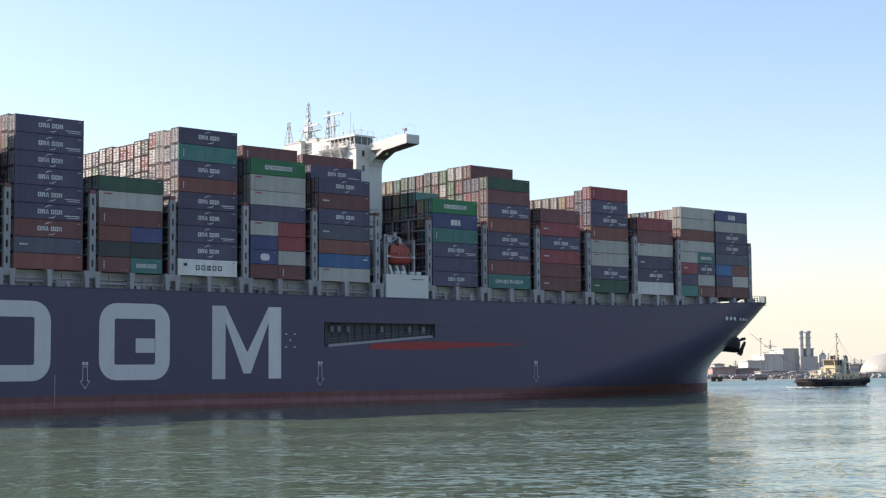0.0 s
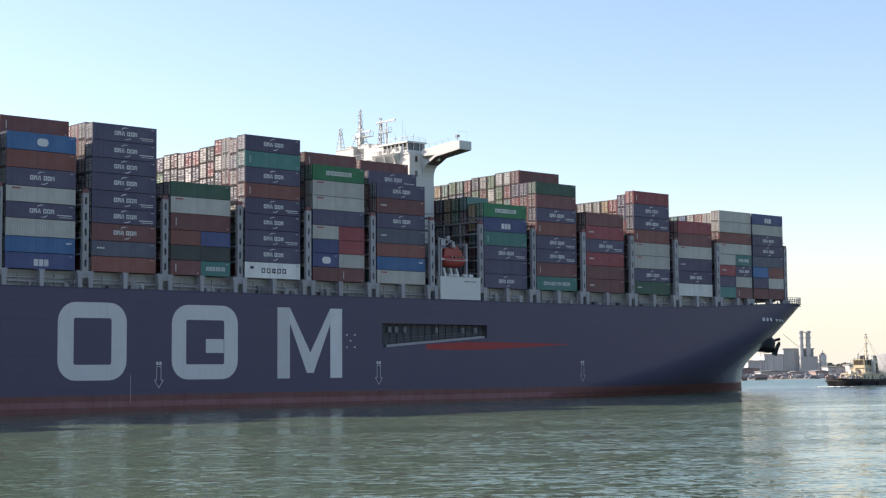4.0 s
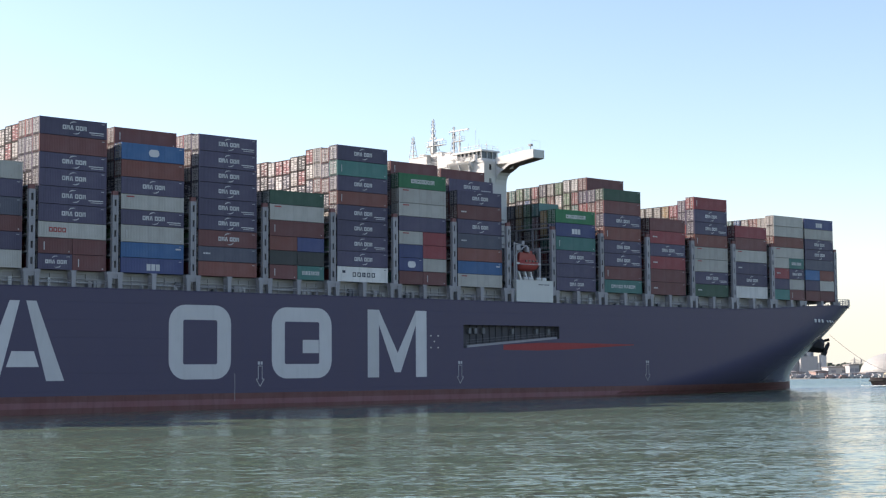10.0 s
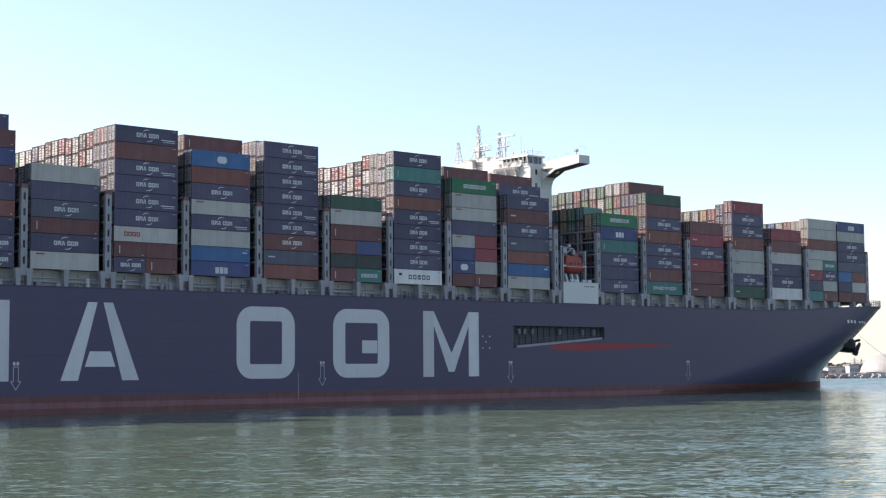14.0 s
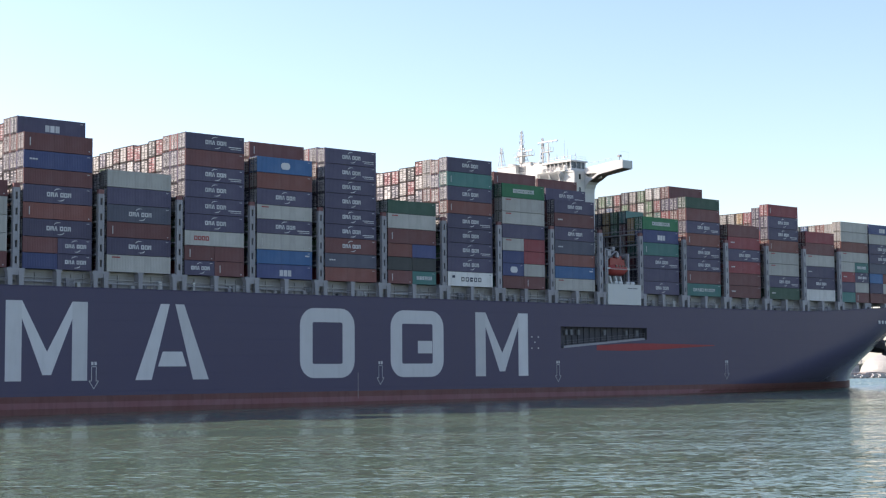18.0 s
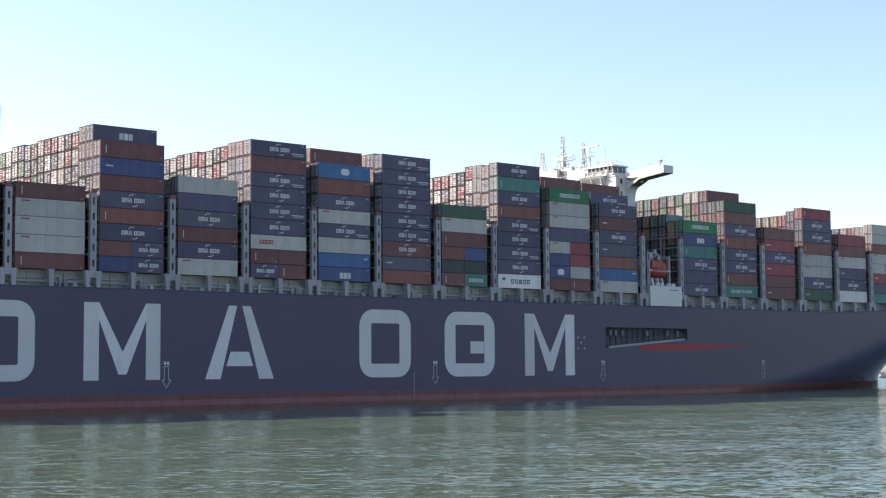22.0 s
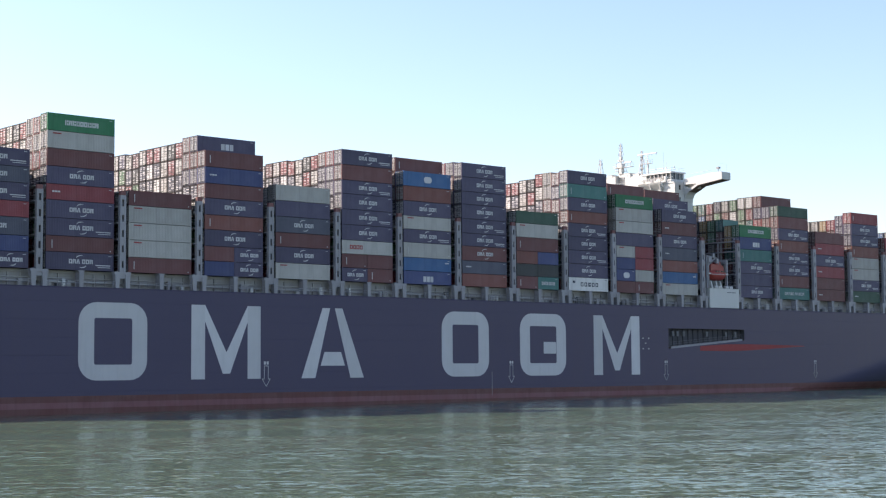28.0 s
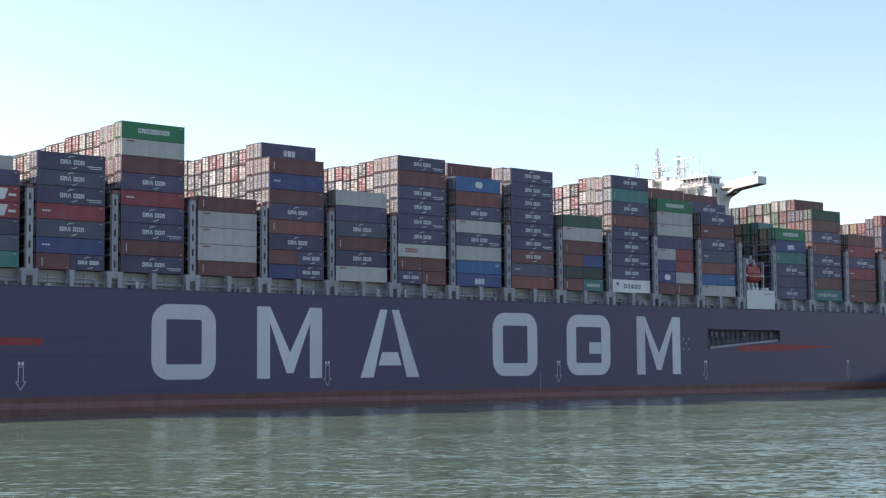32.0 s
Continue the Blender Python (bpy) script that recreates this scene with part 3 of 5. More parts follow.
# tug pushing marks: outlined arrows
for x in (-138.4, -78.2, -17.95, 30.05, 86.4):
    y = MID - half_breadth(x, 5) - 0.02
    bm = bmesh.new()
    t = 0.17
    for (xa, za), (xb, zb) in zip([(-0.42, 6.9), (0.42, 6.9), (0.42, 4.6), (0.85, 4.6), (0, 3.3), (-0.85, 4.6), (-0.42, 4.6), (-0.42, 6.9)],
                                  [(0.42, 6.9), (0.42, 4.6), (0.85, 4.6), (0, 3.3), (-0.85, 4.6), (-0.42, 4.6), (-0.42, 6.9), (-0.42, 6.9)]):
        if (xa, za) != (xb, zb):
            beam(bm, (xa, 0, za), (xb, 0, zb), 0.06, 4)
    part("tug_mark", bm, MARK_WHITE, ship, "white outlined arrow", pose(x, y, 0))
    bm = bmesh.new()
    for k in range(2):
        box(bm, -0.5 + k * 0.6, -0.1 + k * 0.6, -0.02, 0.02, 7.15, 7.7)
    part("mark_letters", bm, MARK_WHITE, ship, "", pose(x, y, 0))
# red wedges, thruster marks and draught scale
flat_mark("red_stripe", [(42.0, 9.95), (52, 9.85), (60, 10.05), (70, 10.55), (82, 11.1), (82, 11.25), (70, 11.4), (60, 11.5), (52, 11.45), (42.0, 11.0)], MARK_RED, ship, "red wedge-shaped stripe on the hull")
flat_mark("red_stripe", [(-175, 10.3), (-134.8, 10.3), (-134.8, 11.5), (-175, 11.5)], MARK_RED, ship, "red stripe on the hull")
for dx, dz in ((0, 0), (1.9, 0), (0, -2.3), (1.9, -2.3), (0.9, -1.1)):
    flat_mark("thruster_mark", [(22.2 + dx, 12.5 + dz), (22.55 + dx, 12.5 + dz), (22.55 + dx, 12.75 + dz), (22.2 + dx, 12.75 + dz)], MARK_WHITE, ship)
for i in range(12):
    flat_mark("draught_mark", [(-23.4, 0.9 + 0.4 * i), (-23.26, 0.9 + 0.4 * i), (-23.26, 1.12 + 0.4 * i), (-23.4, 1.12 + 0.4 * i)], COAMING, ship)
# the name on the bow, as bars
for i, x in enumerate((150.6, 152.2, 153.8, 156.4, 158.0, 159.6)):
    for z in (17.6,):
        y = MID - half_breadth(x, z)
        bm = bmesh.new()
        box(bm, -0.42, 0.42, -0.09, 0.02, -0.42, 0.42)
        slope = math.degrees(math.atan2(half_breadth(x - 1, z) - half_breadth(x + 1, z), 2))
        lean = math.degrees(math.atan2(half_breadth(x, z + 1) - half_breadth(x, z - 1), 2))
        part("name_bar", bm, MARK_WHITE, ship, "white painted bar", pose(x, y - 0.03, z, lean * -1, 0, slope))

# anchor in its pocket
ax, az = 167.2, 12.0
ay = MID - half_breadth(ax, az)
slope = math.degrees(math.atan2(half_breadth(ax - 1, az) - half_breadth(ax + 1, az), 2))
bm = bmesh.new()
rings = []
for y, wide, tall, drop in ((1.6, 3.0, 2.7, 0.3), (-0.3, 2.7, 2.4, 0.1), (-1.5, 2.4, 2.15, -0.1), (-2.3, 1.9, 1.75, -0.3), (-2.5, 1.5, 1.4, -0.35)):
    rings.append([bm.verts.new((wide * math.cos(radians(22.5 + 45 * i)), y, drop + tall * math.sin(radians(22.5 + 45 * i)))) for i in range(8)])
for r0, r1 in zip(rings, rings[1:]):
    for i in range(8):
        bm.faces.new((r0[i], r0[(i + 1) % 8], r1[(i + 1) % 8], r1[i]))
bm.faces.new(rings[0]), bm.faces.new(rings[-1])
part("anchor_pocket", bm, BLACK, ship, "black faceted anchor bolster", pose(ax, ay, az, 8, 0, slope))
bm = bmesh.new()
box(bm, -0.3, 0.3, -0.3, 0.3, -0.2, 2.9)
prism(bm, [(-1.75, -0.7), (1.75, -0.7), (1.5, 0.35), (0.5, 0.6), (-0.5, 0.6), (-1.5, 0.35)], -0.55, 0.55)
for sd in (-1, 1):
    prism(bm, [(sd * 1.1, 0.2), (sd * 1.8, 0.0), (sd * 1.7, 1.6), (sd * 1.4, 2.4)], -0.35, 0.35)
part("anchor", bm, BLACK, ship, "black stockless anchor", pose(ax, ay, az) @ pose(0, 0, 0, 0, 0, slope) @ pose(0.0, -2.55, -2.2, 24, 0, 0))
bm = bmesh.new()
beam(bm, (0, -2.4, 0.9), (0, -3.7, 1.2), 0.35, 8)
part("anchor_shackle", bm, BLACK, ship, "", pose(ax + 0.3, ay, az, 0, 0, slope))

# bow rail and fittings
bm = bmesh.new()
edge = []
for i in range(20):
    x = 160 + i * 1.0
    edge.append((x, MID - half_breadth(x, 21.8) + 0.2, top_z(x)))
for p in edge:
    beam(bm, p, (p[0], p[1], p[2] + 1.5), 0.07, 5)
for a, b in zip(edge, edge[1:]):
    for h in (0.5, 1.0, 1.5):
        beam(bm, (a[0], a[1], a[2] + h), (b[0], b[1], b[2] + h), 0.05, 5)
part("bow_rail", bm, GREY, ship)

# ---- cargo deck ----
BAYS = [-150.8, -135.7, -120.5, -105.5, -90.6, -75.6, -60.6, -45.6, -30.4, -15.3, 0.0, 15.1, 30.4, 58.6, 73.7, 89.0, 104.7, 120.0, 135.2, 148.1]
GAPS = [-152.1] + [x - 1.42 for x in BAYS[1:13]] + [44.0, 57.2] + [x - 1.42 for x in BAYS[14:19]] + [147.2, 161.6]

for a, b in ((-191, 45.2), (57.5, 150)):
    bm = bmesh.new()
    prism(bm, [(a, DECK - 0.6), (b, DECK - 0.6), (b, BASE - 0.5), (a, BASE - 0.5)], 1.6, 1.9)
    coaming = part("hatch_coaming", bm, COAMING, ship, "pale grey steel hatch coaming along the deck")
    bm = bmesh.new()
    box(bm, a, b, 1.4, 2.6, BASE - 0.5, BASE - 0.02)
    part("coaming_flange", bm, COAMING, coaming)
    bm = bmesh.new()
    box(bm, a, b, 50.5, 50.8, DECK - 0.6, BASE - 0.02)
    part("hatch_coaming", bm, COAMING, ship)
for a in BAYS:
    bm = bmesh.new()
    box(bm, a + 0.1, a + 12.1, 2.6, 50.4, BASE - 0.45, BASE - 0.01)
    part("hatch_cover", bm, DARKGREY, ship)
random.seed(5)
for a in BAYS:
    bm = bmesh.new()
    prism(bm, [(a + 5.75, DECK - 0.5), (a + 6.45, DECK - 0.5), (a + 6.5, BASE - 0.3), (a + 6.75, BASE - 0.01), (a + 5.45, BASE - 0.01), (a + 5.7, BASE - 0.3)], -0.55, 0.9)
    part("stanchion", bm, GREY, ship)
    bm = bmesh.new()
    for s in (a - 0.2, a + 6.7):
        e = s + 5.9
        for h in (0.75, 1.15):
            beam(bm, (s, -0.35, DECK + h), (e, -0.35, DECK + h), 0.045, 5)
        for k in range(4):
            beam(bm, (s + 0.5 + k * 1.6, -0.35, DECK - 0.3), (s + 0.5 + k * 1.6, -0.35, DECK + 1.15), 0.045, 5)
    part("deck_railing", bm, GREY, ship)
    for k in range(5):
        x = a + random.uniform(0.4, 11.2)
        if abs(x - a - 6.1) > 0.9:
            bm = bmesh.new()
            w, h = random.uniform(0.4, 1.1), random.uniform(0.4, 1.6)
            box(bm, x, x + w, 0.7, 1.5, DECK - 0.6, DECK + h)
            box(bm, x + w * 0.2, x + w * 0.8, 0.62, 0.7, DECK + h * 0.3, DECK + h * 0.8)
            part("deck_locker", bm, random.choice((GREY, COAMING, COAMING, DARKGREY, SHIP_WHITE)), ship)
    for y, h, r in ((1.1, 0.9, 0.16), (1.3, 1.5, 0.1)):
        bm = bmesh.new()
        beam(bm, (a - 1, y, DECK + h), (a + 13, y, DECK + h), r, 7)
        part("deck_pipe", bm, COAMING, ship)
    for k in range(6):
        x = a + 0.7 + k * 2.15
        if k != 2 and k != 3:
            bm = bmesh.new()
            prism(bm, [(x, DECK - 0.6), (x + 0.22, DECK - 0.6), (x + 0.22, BASE - 0.5), (x, BASE - 0.5)], 1.4, 1.6)
            part("coaming_stay", bm, COAMING, ship)


def column_mesh(tall, x0=-0.55, x1=0.55):
    """A plate column with a row of slots."""
    bm = bmesh.new()
    n = 5
    pitch = tall / n
    for s in (-1, 1):
        box(bm, s * 0.37 - 0.18, s * 0.37 + 0.18, -0.35, 0.35, 0, tall)
    for i in range(n + 1):
        z0 = 0 if i == 0 else i * pitch - pitch * 0.28
        z1 = tall if i == n else i * pitch + pitch * 0.28
        box(bm, -0.19, 0.19, -0.32, 0.32, z0, z1)
    return mesh_of("column", bm, GREY)


COLUMN = column_mesh(12.8)
bm = bmesh.new()
box(bm, -1.55, 1.55, -0.4, 0.6, 2.35, 2.8)
for s in (-1, 1):
    prism(bm, [(s * 0.62, 0), (s * 1.3, 0), (s * 1.42, 2.35), (s * 0.5, 2.35)], -0.4, 0.6)
prism(bm, [(-0.62, 1.7), (0.62, 1.7), (0.5, 2.36), (-0.5, 2.36)], -0.3, 0.5)
FOOT = mesh_of("foot", bm, GREY)
bm = bmesh.new()
box(bm, -0.5, 0.5, -0.3, 0.3, 0, 0.7)
CAP = mesh_of("cap", bm, RUSTY)
bm = bmesh.new()
for k in range(9):
    for s in (-0.5, 0.5):
        box(bm, s - 0.15, s + 0.15, 5.2 + k * 5.0, 5.55 + k * 5.0, 0, 13.4)
for z in (0.0, 2.7, 5.4, 8.1, 10.8, 13.2):
    box(bm, -0.7, 0.7, 0.36, 50, z, z + 0.22)
for z in (3.7, 6.4, 9.1, 11.8, 14.2):
    for s in (-0.66, 0.66):
        beam(bm, (s, 0.4, z), (s, 50, z), 0.04, 4)
CROSS = mesh_of("cross_frame", bm, GREY)
for k, x in enumerate(GAPS):
    y = -0.3 if x < 140 else 0.6
    bridge = part("lashing_bridge", CROSS, None, ship, "grey steel lashing bridge between container bays", pose(x, y, BASE - 0.02))
    part("column", COLUMN, None, bridge, "", pose(0, 0, 0))
    part("cap", CAP, None, bridge, "rusty red cap", pose(0, 0, 12.8))
    part("foot", FOOT, None, bridge, "", pose(0, 0, DECK - BASE))

# ---- containers ----
WIDE, ROW = 2.438, 2.5
STD, CUBE = 2.591, 2.896
L40, L20 = 12.192, 6.058
BODIES, DOORS, RODS, MARKS = {}, {}, {}, {}


def body_mesh(length, high, colour):
    """A steel box: posts, rails, corrugated sides, a ribbed front end and a roof."""
    key = (length, high, colour)
    if key not in BODIES:
        bm = bmesh.new()
        p = 0.16
        for x in (0, length - p):
            for y in (0, WIDE - p):
                box(bm, x, x + p, y, y + p, 0, high)
        for y in (0.01, WIDE - 0.11):
            box(bm, p, length - p, y, y + 0.1, 0.055, 0.17)
            box(bm, p, length - p, y, y + 0.1, high - 0.14, high - 0.035)
        for x in (0.02, length - 0.12):
            box(bm, x, x + 0.1, p, WIDE - p, 0.055, 0.17)
            box(bm, x, x + 0.1, p, WIDE - p, high - 0.14, high - 0.035)
        n = 40 if length > 8 else 20
        step = (length - 2 * p) / n
        for y, s in ((0.02, 1), (WIDE - 0.02, -1)):
            line = [(p, 0.010)]
            for i in range(n):
                a = p + i * step
                line += [(a + step * 0.3, 0.010), (a + step * 0.42, 0.0), (a + step * 0.86, 0.0), (a + step, 0.010)]
            lo = [bm.verts.new((x, y + s * d, 0.1)) for x, d in line]
            hi = [bm.verts.new((x, y + s * d, high - 0.06)) for x, d in line]
            for i in range(len(line) - 1):
                bm.faces.new((lo[i], lo[i + 1], hi[i + 1], hi[i]))
        box(bm, 0.09, length - 0.06, 0.07, WIDE - 0.07, 0.1, high - 0.03)
        for i in range(7):
            y = 0.25 + i * 0.3
            box(bm, length - 0.07, length - 0.03, y, y + 0.12, 0.16, high - 0.12)
        BODIES[key] = mesh_of("body", bm, STEEL[colour])
    return BODIES[key]


def door_mesh(high, colour, busy=False):
    """One leaf with lock rods, handles and small white plates."""
    key = (high, colour, busy)
    if key not in DOORS:
        bm = bmesh.new()
        w = (WIDE - 0.34) / 2
        box(bm, 0.03, 0.085, 0.01, w - 0.01, 0.17, high - 0.13, 0)
        for k in range(4):
            z = 0.3 + k * (high - 0.75) / 4
            box(bm, 0.015, 0.031, 0.08, w - 0.08, z, z + (high - 0.8) / 5, 0)
        for h in (0.09, 0.22, 0.35, 0.48, 0.61, 0.74, 0.88):
            box(bm, 0.004, 0.0145, 0.05, w - 0.05, high * h, high * h + (0.06 if busy else 0.03), 3)
        for k, (h, a, e) in enumerate(((0.88, 0.34, 0.9), (0.78, 0.34, 0.72), (0.68, 0.34, 0.84), (0.50, 0.12, 0.7), (0.36, 0.1, 0.7), (0.24, 0.3, 0.9), (0.12, 0.15, 0.7)) + (((0.83, 0.3, 0.9), (0.73, 0.3, 0.9), (0.59, 0.1, 0.9), (0.43, 0.1, 0.95), (0.30, 0.2, 0.9), (0.18, 0.1, 0.8)) if busy else ())):
            box(bm, 0.006, 0.014, w * (0.06 if busy else a), w * (0.94 if busy else e), high * h, high * h + 0.085, 2)
        # dark edging paints in the shade of the gaps round each leaf
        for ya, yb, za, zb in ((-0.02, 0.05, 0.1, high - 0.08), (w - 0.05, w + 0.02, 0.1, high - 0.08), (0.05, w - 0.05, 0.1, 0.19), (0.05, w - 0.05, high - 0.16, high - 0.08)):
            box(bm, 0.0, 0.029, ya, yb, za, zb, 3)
        DOORS[key] = mesh_of("door", bm, STEEL[colour], ROD, MARK_WHITE if colour not in "WC" else GREY, GAP_SHADE_BARS)
    return DOORS[key]


def rod_mesh(high):
    """A lock rod with its keepers and handle."""
    if high not in RODS:
        bm = bmesh.new()
        beam(bm, (-0.015, 0, 0.1), (-0.015, 0, high - 0.07), 0.032, 6)
        for z in (0.35, high * 0.4, high * 0.62, high - 0.35):
            box(bm, -0.055, 0.0, -0.1, 0.1, z, z + 0.1)
        RODS[high] = mesh_of("lock_rod", bm, ROD)
    return RODS[high]


def arc(bm, cx, cz, rad, a0, a1, wide, y=-0.012):
    n = 8
    o, i = [], []
    for k in range(n + 1):
        a = radians(a0 + (a1 - a0) * k / n)
        w = wide * math.sin(math.pi * (k + 0.35) / (n + 0.7))
        o.append(bm.verts.new((cx + (rad + w) * math.cos(a), y, cz + rad * 0.42 * math.sin(a) + w * math.sin(a))))
        i.append(bm.verts.new((cx + rad * math.cos(a), y, cz + rad * 0.42 * math.sin(a))))
    for k in range(n):
        bm.faces.new((o[k], o[k + 1], i[k + 1], i[k]))


def marking_mesh(kind, length, high, tone):
    """Plain bars and arcs in place of a carrier's mark."""
    key = (kind, length, high, tone)
    if key not in MARKS:
        pieces = []
        y0, y1 = -0.014, 0.03
        c, m = length / 2 + 0.15, high / 2
        s = 1.0 if length > 8 else 0.88

        def piece(name):
            pieces.append((name, bmesh.new()))

        def bar(x0, x1, z0, z1):
            box(pieces[-1][1], x0, x1, y0, y1, z0, z1)

        def plate(name, *edges):
            piece(name), bar(*edges)
        def glyph(x0, x1, z0, z1, t=0.17):
            bar(x0, x0 + t, z0, z1), bar(x1 - t, x1, z0, z1)
            bar(x0 + t, x1 - t, z0, z0 + t), bar(x0 + t, x1 - t, z1 - t, z1)
        def shape(x0, x1, z0, z1, sort, t=0.17):
            if sort == 0:
                glyph(x0, x1, z0, z1, t)
            elif sort == 1:
                bar(x0, x0 + t, z0, z1), bar(x1 - t, x1, z0, z1)
                prism(pieces[-1][1], [(x0 + t * 1.2, z1), ((x0 + x1) / 2, z0 + 0.1), (x1 - t * 1.2, z1)], y0, y1)
            elif sort == 2:
                prism(pieces[-1][1], [(x0, z0), (x0 + t, z0), ((x0 + x1) / 2 + 0.02, z1), ((x0 + x1) / 2 - 0.1, z1)], y0, y1)
                prism(pieces[-1][1], [(x1 - t, z0), (x1, z0), ((x0 + x1) / 2 + 0.14, z1), ((x0 + x1) / 2 + 0.03, z1)], y0, y1)
            else:
                bar(x0, x0 + t, z0, z1)
                bar(x0 + t * 1.6, x1, z0, (z0 + z1) / 2 - t * 0.4)
                bar(x0 + t * 1.6, x1, (z0 + z1) / 2 + t * 0.4, z1)
        if kind in "12k":
            if kind == "k":
                c += 2.6
            h = 0.36 * s
            for k, (a, sort) in enumerate(((-2.15, 0), (-1.47, 1), (-0.79, 2), (0.22, 0), (0.90, 0), (1.58, 1))):
                piece("mark_shape"), shape(c + a * s, c + (a + 0.57) * s, m - h, m + h, sort)
            piece("mark_arc"), arc(pieces[-1][1], c + 0.35, m + 0.42, 1.25 * s, 88, 165, 0.16)
            piece("mark_arc"), arc(pieces[-1][1], c - 0.25, m - 0.42, 1.25 * s, 268, 345, 0.16)
            if kind == "2":
                plate("mark_bar", length - 3.3, length - 0.6, m - 0.60, m - 0.46)
                plate("mark_bar", length - 2.9, length - 0.6, m - 0.90, m - 0.80)
        elif kind == "3":
            for k in range(9):
                piece("mark_shape"), shape(c - 3.1 + k * 0.68, c - 3.1 + k * 0.68 + 0.58, m - 0.40, m + 0.40, (3, 1, 3, 0, 0, 0, 3, 3, 1)[k], 0.19)
        elif kind == "4":
            for k in range(3):
                plate("mark_bar", c - 1.3 + k * 0.9, c - 1.3 + k * 0.9 + 0.74, m - 0.8, m + 0.3)
        elif kind == "5":
            for k in range(5):
                piece("mark_shape"), shape(c - 2.6 + k * 1.15, c - 2.6 + k * 1.15 + 0.78, m - 0.45, m + 0.4, (0, 0, 3, 0, 0)[k])
            plate("mark_bar", 1.2, 1.9, m + 0.2, m + 0.7)
        elif kind == "6":
            plate("mark_bar", 1.0, 2.5, high - 0.52, high - 0.32)
        elif kind == "7":
            e = rounded(c - 1.0, c + 1.0, m - 0.62, m + 0.62, 0.58)
            piece("mark_shape"), prism(pieces[-1][1], e, y0, y1)
        elif kind == "8":
            for k in range(2):
                [(piece("mark_shape"), shape(length * (0.17 + 0.34 * k) + j * length * 0.064, length * (0.17 + 0.34 * k) + length * 0.05 + j * length * 0.064, m - 0.36, m + 0.34, (j + k) % 4, 0.12)) for j in range(5)]
        elif kind == "9":
            plate("mark_bar", 1.0, 1.14, m - 0.72, m + 0.6)
            plate("mark_bar", length - 0.7, length - 0.5, m - 0.95, m - 0.8)
        elif kind == "a":
            for k in range(4):
                piece("mark_shape"), glyph(1.9 + k * 0.78, 2.55 + k * 0.78, m - 0.36, m + 0.4)
        elif kind == "b":
            for k in range(3):
                plate("mark_bar", 1.0 + k * 0.5, 1.4 + k * 0.5, m - 0.05, m + 0.2)
        elif kind == "d":
            piece("mark_shape"), prism(pieces[-1][1], [(6.2, m - 0.9), (9.6, m - 0.9), (10.2, m + 0.9), (6.8, m + 0.9)], y0, y1)
            plate("mark_bar", 10.3, 11.6, m - 0.3, m + 0.1)
        elif kind == "c":
            plate("mark_bar", length - 1.6, length - 0.6, m + 0.3, m + 0.55)
        if kind not in "69a":
            plate("code_plate", length - 0.95, length - 0.45, high - 0.46, high - 0.38)
        MARKS[key] = [(name, mesh_of(name, b, tone)) for name, b in pieces]
    return MARKS[key]


KIND_WORDS = {"0": "", "1": " with a white carrier mark", "2": " with white mark and fine lines", "k": " with an off-centre white mark", "3": " with a long white mark",
              "4": " with a bold white mark", "5": " with spaced dark marks", "6": " with a small red corner mark", "7": " with a pale oval emblem",
              "8": " with a wide pale mark", "9": " with a white stripe near its end", "a": " with a red mark", "b": " with a small white mark", "c": " with a small white mark", "d": " with a slanted white panel"}


def container(code, x, y, z, high, length=L40):
    """A shipping container, from its paint letter and the kind of its mark."""
    colour, kind = code[0].upper(), code[1] if len(code) > 1 else "0"
    e = new("shipping_container")
    part("body", body_mesh(length, high, colour), None, e)
    w = (WIDE - 0.34) / 2
    d = door_mesh(high, colour, x < 10)
    for hinge in (0.165, 0.175 + w):
        leaf = part("door", d, None, e, "", pose(0, hinge, 0))
        for rod in (0.25, w - 0.25):
            part("lock_rod", rod_mesh(high), None, leaf, "", pose(0, rod, 0))
    if kind != "0" or length > 8:
        tone = MARK_RED if kind in "6a" else MARK_DARK if colour in "CW" and kind in "5" else MARK_WHITE
        for name, data in marking_mesh(kind, length, high, tone):
            part(name, data, None, e)
    size = "twenty-foot" if length < 8 else "forty-foot"
    tagged(e, f"{COLOURS[colour][0]} {size} steel container{KIND_WORDS[kind]}", "container", "stacked containers")
    aboard(e, pose(x, y, z))
    return e


